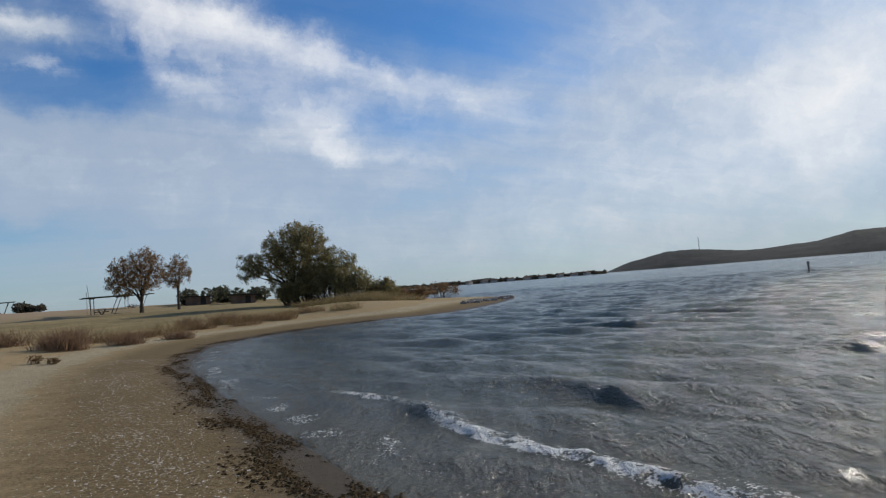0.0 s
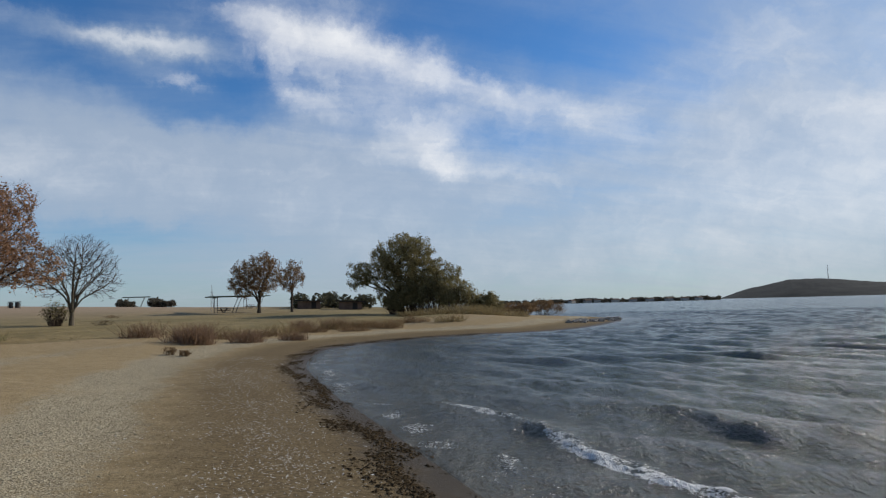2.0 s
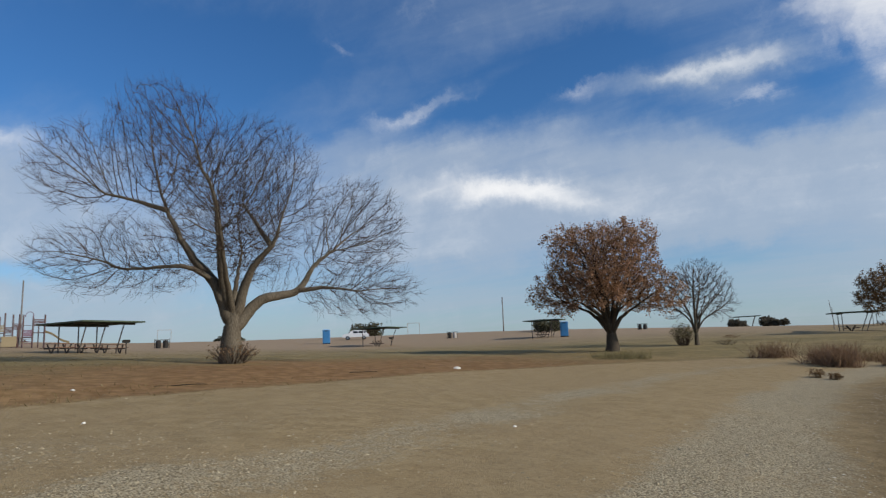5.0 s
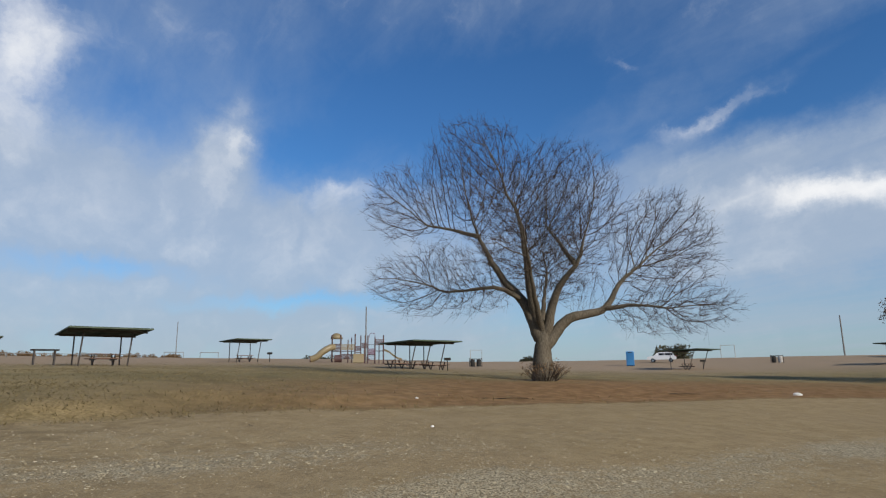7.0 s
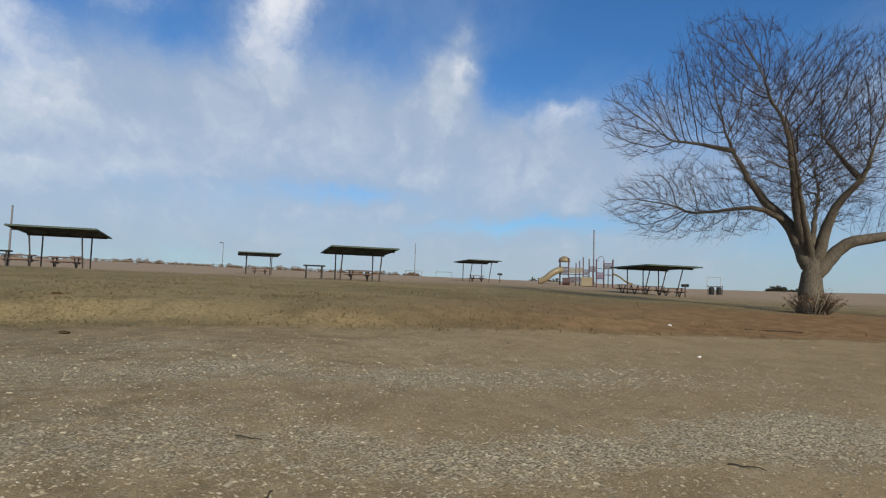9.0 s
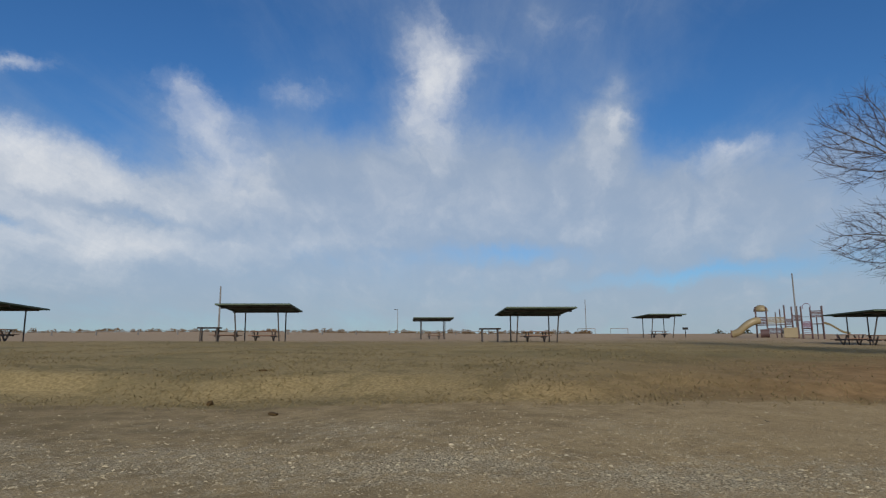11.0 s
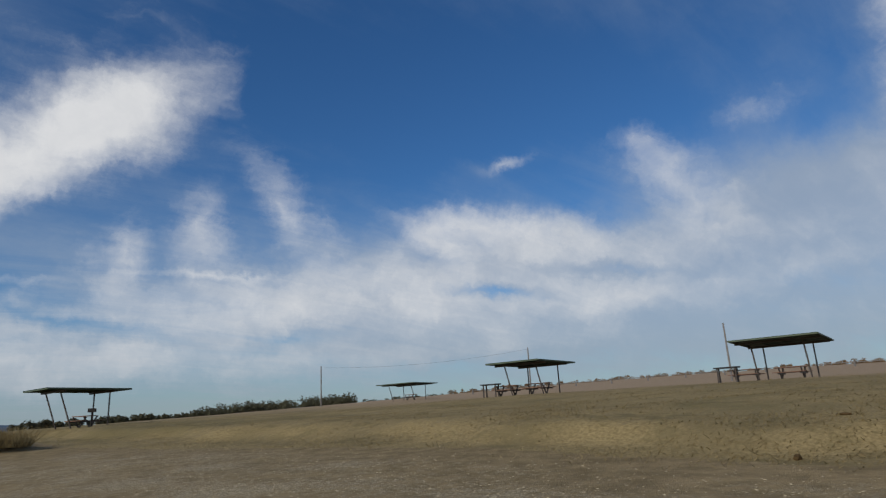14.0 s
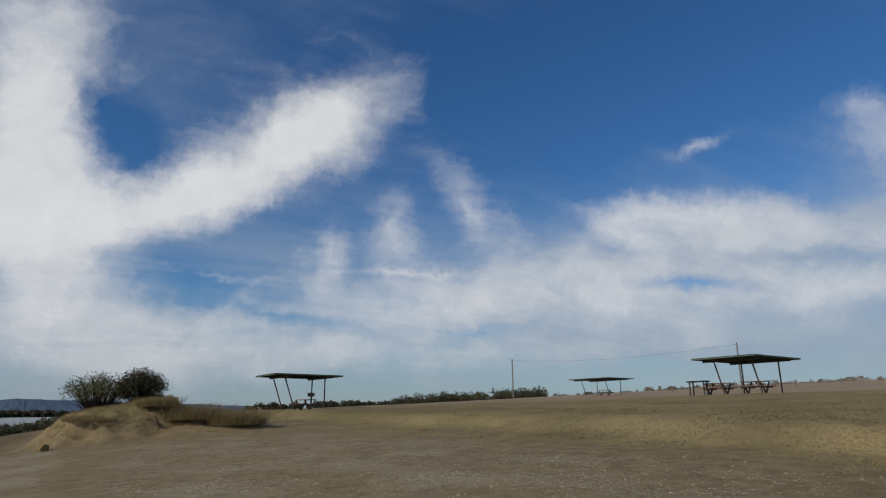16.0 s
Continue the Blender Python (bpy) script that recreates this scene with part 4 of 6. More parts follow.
# ---- trees ----
BIG = [
    [0.60, (0, 0, -0.3), (0, 0, 0.15), (0.0, 0, 0.9), (0.05, 0, 2.2)],
    [0.30, (-0.1, 0, 2.0), (-0.76, 0.2, 3.7), (-1.7, 0.5, 4.85), (-2.66, 0.8, 6.75), (-3.1, 0.9, 7.9)],
    [0.13, (-2.75, 0.8, 7.0), (-3.9, 0.5, 7.3), (-5.2, 0.3, 7.5)],
    [0.28, (0, 0, 2.2), (-0.4, -0.2, 3.9), (-0.67, -0.6, 6.2), (-0.95, -0.8, 7.7), (-1.5, -0.9, 8.7)],
    [0.26, (0.2, 0, 2.2), (0.76, -0.4, 4.1), (1.7, -0.9, 5.4), (2.0, -1.2, 6.5)],
    [0.14, (1.6, -0.8, 5.3), (0.95, 0.2, 6.6), (0.5, 0.7, 7.5)],
    [0.29, (0.25, 0, 1.7), (1.3, 0.1, 2.85), (3.0, 0.2, 3.3), (3.8, 0.4, 4.5), (5.0, 0.5, 5.5)],
    [0.13, (2.9, 0.2, 3.3), (4.3, -0.3, 3.4), (5.6, -0.6, 3.2)],
    [0.13, (-0.76, 0.2, 3.8), (-2.1, -0.4, 4.3), (-4.2, -0.9, 4.1), (-5.2, -1.0, 4.4)],
    [0.17, (0.0, 0.1, 2.3), (0.4, 1.6, 4.2), (0.7, 2.6, 5.6)],
    [0.17, (0.0, -0.1, 2.3), (-0.5, -1.7, 4.4), (-0.8, -2.7, 5.8)]]
BIG_LOBES = [(-2.8, 0.6, 10.2, 2.8, 2.8, 2.7), (-6.0, 0, 8.5, 2.4, 2.0, 1.9), (-4.3, -0.8, 4.5, 3.8, 2.2, 1.6), (0.9, -0.4, 8.2, 3.0, 3.0, 3.0), (0.9, 0, 5.2, 2.0, 2.4, 1.9),
             (5.7, 0.3, 6.2, 2.7, 2.6, 2.6), (5.7, -0.5, 3.2, 3.2, 2.0, 1.3), (0.5, 3.6, 6.8, 2.8, 2.0, 2.6), (-0.9, -3.4, 6.8, 2.8, 2.0, 2.6)]
crown_tree("bare_tree", -30.8, 5.35, BIG, BIG_LOBES, 11, BARK, TWIG, "large leafless spreading tree with grey bark and many fine twigs", turn=85, crowd=24, step=0.25, near=0.26, tip=0.0064, twigs=1.7, twig_length=0.5, low=1.6)
rng = np.random.RandomState(3)
AUTUMN = [(-0.3, 0, 6.1, 4.3, 4.2, 3.3), (-3.4, 0, 4.4, 2.4, 2.6, 1.8), (3.2, 0, 4.2, 2.2, 2.3, 1.8), (-2.5, 0, 8.3, 2.2, 2.2, 1.4), (1.4, 0, 8.3, 2.6, 2.5, 1.3), (0, -2.6, 5.0, 2.6, 2.0, 2.2), (0, 2.6, 5.0, 2.6, 2.0, 2.2)]
crown_tree("autumn_tree", -35.8, 33.0, fan_limbs(rng, 16, 0.40, 1.6, AUTUMN, 0.26), AUTUMN, 21, DARK_BARK, TWIG, "round autumn tree with rust-red leaves and a short dark trunk", turn=46,
           crowd=11, step=0.3, near=0.34, tip=0.011, twigs=1.0, leaves=RUST_LEAF, leaf_count=36000, leaf_size=0.075, leaf_spread=0.14, bare=0.48, low=2.0)
SMALL = [(0.4, 0, 4.7, 3.0, 2.8, 2.5), (1.9, 0, 3.6, 1.8, 1.8, 1.5), (-1.6, 0, 3.8, 1.6, 1.8, 1.6), (0.2, 0, 6.3, 1.8, 1.8, 1.0)]
crown_tree("small_bare_tree", -38.4, 45.3, fan_limbs(rng, 10, 0.17, 1.2, SMALL, 0.12), SMALL, 31, BARK, TWIG, "small leafless tree with pale grey branches", turn=40, crowd=26, step=0.28, near=0.28, tip=0.011, twigs=1.2, low=1.8)
BROWN = [(-0.6, 0, 4.6, 3.0, 3.0, 2.5), (-1.7, 0, 3.8, 2.2, 2.2, 1.8), (0.6, 0, 5.8, 2.2, 2.2, 1.8), (1.2, 0, 4.2, 1.9, 2.0, 1.6)]
crown_tree("brown_tree", -36.2, 74.3, fan_limbs(rng, 12, 0.2, 1.5, BROWN, 0.15), BROWN, 41, DARK_BARK, TWIG, "medium tree with thinning brown leaves", turn=25,
           crowd=9, step=0.34, near=0.4, tip=0.012, twigs=0.8, leaves=BROWN_LEAF, leaf_count=12500, leaf_size=0.085, leaf_spread=0.16, bare=0.42, low=2.0)
SLENDER = [(0, 0, 5.0, 1.9, 1.9, 2.2), (0.4, 0, 6.4, 1.4, 1.4, 1.3), (-0.7, 0, 4.6, 1.6, 1.5, 1.5)]
crown_tree("slender_tree", -36.8, 86.0, fan_limbs(rng, 8, 0.15, 2.6, SLENDER, 0.12), SLENDER, 51, DARK_BARK, TWIG, "slender upright tree with few brown leaves remaining", turn=23,
           crowd=12, step=0.34, near=0.4, tip=0.012, twigs=0.8, leaves=BROWN_LEAF, leaf_count=4200, leaf_size=0.085, leaf_spread=0.15, bare=0.45, low=2.8)
WILLOW = [(0.3, 0, 6.2, 3.9, 3.8, 3.1), (-5.0, 0, 4.7, 1.5, 1.8, 1.7), (-3.0, 0.4, 5.3, 2.1, 2.2, 1.9), (4.2, 0, 4.0, 3.0, 2.8, 2.6), (0.3, 0, 3.0, 3.2, 3.0, 2.2), (1.2, 0, 8.0, 2.4, 2.4, 1.4)]
crown_tree("willow_tree", -17.2, 72.0, fan_limbs(rng, 18, 0.42, 0.9, WILLOW, 0.26), WILLOW, 61, DARK_BARK, TWIG, "wide dark willow with olive leaves near the point", turn=13,
           crowd=8, step=0.36, near=0.42, tip=0.012, twigs=0.6, leaves=OLIVE_LEAF, leaf_count=42000, leaf_size=0.095, leaf_spread=0.18, bare=0.42, low=0.8, droop=0.08)

# ---- brush and tall grass along the beach ----
for x, y, w, h, s in ((-10.4, 70.5, 5.4, 4.0, 1), (-7.2, 71.5, 4.4, 2.6, 2), (-13.2, 71.0, 5.4, 5.0, 3), (-15.6, 71.6, 4.6, 4.2, 4), (-18.0, 71.4, 3.0, 2.6, 5)):
    make_bush("olive_shrub", x, y, w, w * 0.8, h, 70 + s, OLIVE_LEAF, "dense olive shrub beside the willow", count=5200, leaf_size=0.11, stems=110, category="shrub")
for x, y, w, h, s in ((-3.6, 76, 5, 1.6, 1), (-0.6, 84, 5.5, 2.2, 2), (-6.0, 73, 4, 1.5, 3)):
    make_bush("rust_bush", x, y, w, w * 0.7, h, 80 + s, RUST_BUSH, "low rust-brown bush on the point", count=2600, leaf_size=0.09, stems=70)
for x, y, w, h, s in ((-12.6, 64.6, 4, 0.7, 1), (-9.6, 63.2, 4, 1.0, 2), (-6.6, 63.0, 4, 0.9, 3), (-4.2, 66, 4, 0.7, 4), (-14.8, 65.4, 3, 0.5, 5), (-8.0, 66.5, 3.4, 1.1, 6)):
    make_bush("straw_clump", x, y, w, w * 0.6, h, 90 + s, STRAW, "clump of tall tan dry grass", count=0, stems=30, blades=900, category="grass clump")
for x, y, w, h, s in ((-24.3, 34.2, 2.0, 0.8, 1), (-19.4, 30.6, 1.6, 0.75, 2), (-18.2, 29.9, 1.5, 0.85, 3), (-16.6, 32.3, 1.5, 0.6, 6),
                      (-18.4, 44.4, 1.7, 0.7, 7), (-16.5, 46.2, 2.2, 0.8, 8), (-20.2, 33.3, 1.8, 0.8, 9), (-15.3, 35.5, 1.4, 0.5, 10)):
    make_bush("dry_bush", x, y, w * 1.25, w, h * 1.1, 100 + s, DRY_BRUSH, "low dry reddish-brown bush at the beach edge", turn=30, count=600, leaf_size=0.026, stems=110, stem_mat=DRY_BRUSH, blades=260, blade_mat=DRY_BRUSH)
for i in range(16):
    k = i / 15
    rngp = np.random.RandomState(500 + i)
    make_bush("dry_grass_clump", -19.5 + 8.5 * k + rngp.normal() * 0.8, 36 + 17 * k + rngp.normal() * 1.6, 2.2 + rngp.rand(), 1.3, 0.4 + 0.35 * rngp.rand(), 510 + i, RUST_BUSH, "low clump of reddish dry grass on the sand", turn=30, count=120, leaf_size=0.03, stems=40, stem_mat=RUST_BUSH, blades=330, blade_mat=RUST_BUSH if i % 3 else STRAW, category="grass clump")
for x, y, w, h, s in ((-15.7, 23.7, 0.8, 0.35, 1), (-14.9, 23.5, 0.6, 0.3, 2), (-12.3, 54.1, 1.6, 0.5, 3), (-45.8, 59.8, 2.4, 0.4, 4)):
    make_bush("weed_tuft", x, y, w, w * 0.7, h, 120 + s, RUST_BUSH, "small dark weed tuft in the sand", count=150, leaf_size=0.04, stems=50, stem_mat=RUST_BUSH, category="weed")
make_bush("green_tuft", -29.6, 27.6, 4.6, 2.6, 0.42, 131, OLIVE_LEAF, "patch of tall olive-green grass by the autumn tree", count=0, stems=20, blades=900, blade_mat=OLIVE_LEAF, category="grass clump")
make_bush("low_shrub", -38.95, 44.2, 2.6, 2.0, 2.0, 132, OLIVE_LEAF, "leggy olive shrub beside the small bare tree", count=650, leaf_size=0.07, stems=110, category="shrub")
make_bush("brush_pile", -36.4, 46.4, 2.6, 1.2, 0.6, 133, BROWN_LEAF, "heap of fallen branches under the small bare tree", count=60, leaf_size=0.05, stems=60, stem_mat=BARK, category="brush")
make_bush("root_suckers", -30.6, 5.4, 2.6, 2.4, 1.0, 134, BROWN_LEAF, "thin suckers and dead leaves round the bare tree's trunk", count=420, leaf_size=0.045, stems=190, category="bush")

# the bank at the south with its two shrubs
make_bush("olive_shrub", 15.5, -34.6, 3.6, 2.6, 1.6, 141, GREEN_LEAF, "wind-bent olive shrub on the grassy bank", turn=-150, count=4200, leaf_size=0.045, stems=220, category="shrub")
make_bush("dark_shrub", 13.8, -35.2, 2.6, 2.3, 1.6, 142, DARK_LEAF, "round dark shrub on the grassy bank", count=6000, leaf_size=0.045, stems=240, category="shrub")
for x, y, w, h, s in ((12.2, -34.0, 2.0, 0.38, 1), (10.6, -34.2, 2.8, 0.62, 2), (8.6, -34.3, 2.8, 0.66, 3), (14.6, -32.6, 2.4, 0.22, 4)):
    make_bush("straw_clump", x, y, w, w * 0.7, h, 150 + s, STRAW, "clump of tall tan dry grass", count=0, stems=12, blades=1500, category="grass clump")


# ---- picnic shelters ----
def picnic_shelter(x, y, w=5.2, d=4.8, h=2.45, pitch=0.8, turn=217, extra=False, label="picnic shelter with a dark green sloping metal roof on steel posts"):
    root = holder("picnic_shelter", x, y, turn)
    tilt = pose(0, 0, h, 0, pitch, 0)
    bm = bmesh.new()
    n = 22
    top = [[bm.verts.new(((j - 0.5) * (w + 0.14), (i / (2 * n) - 0.5) * (d + 0.1), 0.075 + (0.03 if i % 2 else 0))) for i in range(2 * n + 1)] for j in range(2)]
    low = [[bm.verts.new((v.co.x, v.co.y, v.co.z - 0.02)) for v in row] for row in top]
    for i in range(2 * n):
        bm.faces.new((top[0][i], top[1][i], top[1][i + 1], top[0][i + 1]))
        bm.faces.new((low[0][i], low[0][i + 1], low[1][i + 1], low[1][i]))
        for j in range(2):
            bm.faces.new((top[j][i], top[j][i + 1], low[j][i + 1], low[j][i]))
    bm.transform(tilt)
    roof = part("roof", bm, ROOF_GREEN, root)
    for sx, sy, lx, ly in ((0, -1, w, 0.05), (0, 1, w, 0.05), (-1, 0, 0.05, d), (1, 0, 0.05, d)):
        bm = box((lx + (0.10 if sy else 0), ly, 0.08), (sx * (w / 2 + 0.028), sy * (d / 2 + 0.028), 0.03), bevel=0.008)
        bm.transform(tilt)
        part("fascia", bm, FASCIA, roof, "pale green trim")
    for i in range(5):
        bm = box((w, 0.05, 0.06), (0, (i / 4 - 0.5) * (d - 0.3), 0.03))
        bm.transform(tilt)
        part("rafter", bm, ROOF_GREEN, roof)
    for sx in (-1, 1):
        bm = box((0.10, d * 0.98, 0.13), (sx * w * 0.3, 0, -0.075))
        bm.transform(tilt)
        part("beam", bm, STEEL, root)
    for sx in (-1, 1):
        for sy in (-1, 0, 1) if extra else (-1, 1):
            head = (sx * w * 0.3, sy * d * 0.3, h - math.sin(radians(pitch)) * sx * w * 0.3 - 0.12)
            foot = (sx * w * (0.3 if sx > 0 else 0.13), sy * d * 0.3, -0.2)
            part("post", tube_mesh("post", [[(np.array(foot), 0.05), (np.array(head), 0.05)]], 8), STEEL, root)
    return tagged(root, label, "shelter", "shelters in the park")


def picnic_table(x, y, turn, length=1.9):
    root = holder("picnic_table", x, y, turn)
    for i in range(4):
        part("top_plank", box((length, 0.17, 0.045), (0, (i - 1.5) * 0.185, 0.74), bevel=0.006), TABLE_WOOD, root)
    for s in (-1, 1):
        part("bench_plank", box((length, 0.26, 0.045), (0, s * 0.72, 0.44), bevel=0.006), TABLE_WOOD, root)
        bm = box((0.07, 0.09, 0.82), (s * length * 0.33, -0.24, 0.35), (32, 0, 0))
        add_box(bm, (0.07, 0.09, 0.82), (s * length * 0.33, 0.24, 0.35), (-32, 0, 0))
        add_box(bm, (0.06, 1.55, 0.09), (s * length * 0.33, 0, 0.38))
        part("leg", bm, STEEL, root)
    return tagged(root, "weathered wooden picnic table with two benches", "table", "picnic tables")


def grill(x, y, turn):
    root = holder("grill", x, y, turn)
    bm = box((0.56, 0.42, 0.03), (0, 0, 0.92))
    for s in (-1, 1):
        add_box(bm, (0.02, 0.42, 0.24), (s * 0.27, 0, 1.03))
    add_box(bm, (0.56, 0.02, 0.24), (0, 0.2, 1.03))
    firebox = part("firebox", bm, GRILL, root)
    part("post", tube_mesh("post", [[(np.array((0, 0, -0.2)), 0.045), (np.array((0, 0, 0.92)), 0.045)]], 8), GRILL, root)
    bm = bmesh.new()
    for i in range(9):
        add_box(bm, (0.012, 0.38, 0.012), (-0.24 + i * 0.06, -0.01, 1.10))
    part("grate", bm, GRILL, firebox)
    return tagged(root, "black iron park grill on a post", "grill", "park grills")


def serving_table(x, y, turn):
    root = holder("serving_table", x, y, turn)
    part("top", box((1.5, 0.6, 0.09), (0, 0, 0.93), bevel=0.01), GRILL, root)
    for sx in (-1, 1):
        for sy in (-1, 1):
            part("leg", box((0.08, 0.08, 1.05), (sx * 0.55, sy * 0.2, 0.37), bevel=0.006), STEEL, root)
    return tagged(root, "dark serving table on four legs beside a shelter", "table", "serving tables")


SHELTERS = [(-32.9, -36.7, {"h": 2.3, "pitch": 1.6}), (-44.6, -21.3, {"h": 2.15, "pitch": 2.2}), (-67.6, -45.7, {}), (-58.5, -0.2, {"d": 5.4, "extra": True, "h": 2.3}), (-76.9, -20.7, {"d": 4.2}), (-82.5, 34.7, {"d": 5.6, "w": 5.6}), (-20.4, -47.2, {"d": 4.3, "h": 2.15}),
            (-19.8, -95.1, {"d": 7.2, "h": 2.2}), (10.8, -52.2, {"d": 4.2}), (-43.1, 79.2, {"h": 2.2}), (-87.4, 122, {"h": 2.4}), (-55.6, 112.1, {"h": 2.3}), (-75.5, 58.2, {}), (52.2, -111.2, {"h": 2.6, "d": 6})]
for i, (x, y, how) in enumerate(SHELTERS):
    picnic_shelter(x, y, **how)
    u, v = (math.cos(radians(217)), math.sin(radians(217))), (-math.sin(radians(217)), math.cos(radians(217)))
    picnic_table(x + 0.5 * u[0] - 0.2 * v[0], y + 0.5 * u[1] - 0.2 * v[1], 217 + 86 + 7 * (i % 3))
    if i in (0, 3, 6):
        picnic_table(x + 0.3 * u[0] + 2.4 * v[0], y + 0.3 * u[1] + 2.4 * v[1], 217 + 92)
    if i in (3,):
        picnic_table(x + 0.9 * u[0] - 2.6 * v[0], y + 0.9 * u[1] - 2.6 * v[1], 217 + 80)
    if i in (0, 1, 6):
        serving_table(x - 0.6 * u[0] + 3.3 * v[0], y - 0.6 * u[1] + 3.3 * v[1], 217 + 90)
    if i in (3, 4, 5, 8, 12):
        grill(x - 0.2 * u[0] - 3.0 * v[0], y - 0.2 * u[1] - 3.0 * v[1], 217 + 60)


# ---- playground ----
def playground(x, y, turn):
    root = holder("playground", x, y, turn)

    def pipe(name, path, r, mat, label=""):
        part(name, tube_mesh(name, [[(np.array(p, float), r) for p in path]], 8), mat, root, label)

    posts = [(-2.6, 0, 3.6), (-2.6, 1.2, 3.6), (-1.4, 0, 3.6), (-1.4, 1.2, 3.6), (0.6, 0, 3.7), (0.6, 1.2, 3.7), (1.4, 0, 3.5), (1.4, 1.2, 3.5), (2.4, 0, 3.5), (2.4, 1.2, 3.5), (3.4, 0, 3.0), (4.6, 0, 3.5), (4.6, 1.2, 3.5), (3.4, 1.2, 3.4)]
    for px, py, ph in posts:
        pipe("post", [(px, py, -0.2), (px, py, ph)], 0.085, PLAY_BROWN)
    for px, py, ph in ((-0.4, 0, 2.3), (-0.4, 1.2, 3.0), (0.1, 1.2, 3.3), (1.9, 0, 2.2), (2.0, 1.2, 3.6), (4.0, 1.2, 2.4)):
        pipe("post", [(px, py, -0.2), (px, py, ph)], 0.07, PLAY_BROWN)
    for px, w, h in ((-2.0, 1.2, 1.5), (1.0, 0.8, 1.3), (4.0, 1.2, 1.5), (-0.4, 2.0, 1.5), (2.9, 1.0, 1.0)):
        part("deck", box((w, 1.2, 0.07), (px, 0.6, h), bevel=0.01), PLAY_BROWN, root)
    for px, w, z, h, mat in ((-0.4, 1.9, 2.0, 0.75, PLAY_TAN), (1.0, 0.7, 1.8, 0.7, PLAY_BROWN), (4.0, 1.1, 2.6, 0.8, PLAY_BROWN), (2.9, 0.9, 1.45, 0.7, PLAY_PURPLE), (-2.0, 1.1, 2.0, 0.9, PLAY_BROWN), (1.9, 0.8, 2.2, 0.7, PLAY_BROWN), (-0.5, 1.8, 0.8, 0.7, PLAY_BROWN)):
        bm = bmesh.new()
        for i in range(5):
            add_box(bm, (w, 0.05, h / 5 * 0.72), (px, -0.03, z - h / 2 + h * (i + 0.5) / 5), bevel=0.006)
        part("panel", bm, mat, root)
    bm = bmesh.new()
    bmesh.ops.create_uvsphere(bm, u_segments=16, v_segments=8, radius=0.85)
    for v in bm.verts:
        v.co.z = max(v.co.z, 0) * 0.9
    bm.transform(pose(-2.0, 0.6, 3.1))
    part("dome", bm, PLAY_TAN, root, "tan plastic dome roof", smooth=True)
    # tube slide
    path = [(-2.3, -0.1, 2.0), (-2.9, -0.6, 1.9), (-3.8, -0.9, 1.4), (-4.6, -1.0, 0.75), (-5.4, -1.0, 0.45)]
    pipe("tube_slide", [tuple(p) for p in smooth_line(np.array(path), 5)], 0.42, PLAY_TAN, "tan plastic tube slide")
    part("tube_mouth", tube_mesh("tube_mouth", [[(np.array((-5.38, -1.0, 0.45)), 0.5), (np.array((-5.5, -1.0, 0.44)), 0.5)]], 12), PLAY_BROWN, root)
    # open slide
    bm = bmesh.new()
    line = smooth_line(np.array([(4.7, 0.3, 1.5), (5.4, 0.1, 1.2), (6.4, -0.1, 0.5), (7.2, -0.2, 0.25)], float), 5)
    prev = None
    for p in line:
        row = [bm.verts.new((p[0], p[1] + o, p[2] + q)) for o, q in ((-0.32, 0.22), (-0.28, 0.0), (0.28, 0.0), (0.32, 0.22))]
        if prev:
            for i in range(3):
                bm.faces.new((prev[i], prev[i + 1], row[i + 1], row[i]))
        prev = row
    me = bpy.data.meshes.new("open_slide")
    bm.to_mesh(me)
    bm.free()
    slide = part("open_slide", me, PLAY_TAN, root, "pale curved open slide")
    slide.modifiers.new("thick", "SOLIDIFY").thickness = 0.04
    # climbing wall, ladder, rails
    part("climbing_wall", box((1.5, 0.12, 1.3), (1.1, -0.5, 0.55), (-28, 0, 0), bevel=0.04), PLAY_TAN, root)
    part("crawl_barrel", tube_mesh("crawl_barrel", [[(np.array((-2.2, -0.4, 0.5)), 0.5), (np.array((-1.2, -0.4, 0.5)), 0.5)]], 14), PLAY_BROWN, root)
    for i in range(5):
        pipe("rung", [(2.4, -0.05, 0.3 + 0.25 * i), (3.4, -0.05, 0.3 + 0.25 * i)], 0.025, PLAY_PURPLE)
    for px in (2.4, 3.4, 4.6):
        pipe("rail", [(px, 0, 2.3), (px + 0.8 if px < 4 else px - 1.2, 0, 2.3)], 0.03, PLAY_BROWN)
    pipe("hoop", [(3.0 + 0.42 * math.cos(a), 0, 3.4 + 0.42 * math.sin(a)) for a in np.linspace(-0.5, 3.64, 14)], 0.035, PLAY_PURPLE)
    return tagged(root, "tan and brown plastic playground with slides, decks and posts", "playground")


playground(-80.2, -8.7, 95).scale = (0.88, 0.88, 0.95)
for i in range(4):
    p = holder("balance_post", -77.5 + 0.2 * i, -3.5 + 0.9 * i, 90)
    part("stub", box((0.12, 0.12, 0.7 - 0.1 * (i % 2)), (0, 0, 0.25), bevel=0.01), PLAY_BROWN, p)
    tagged(p, "short dark timber post at the playground edge", "post", "playground edge posts")


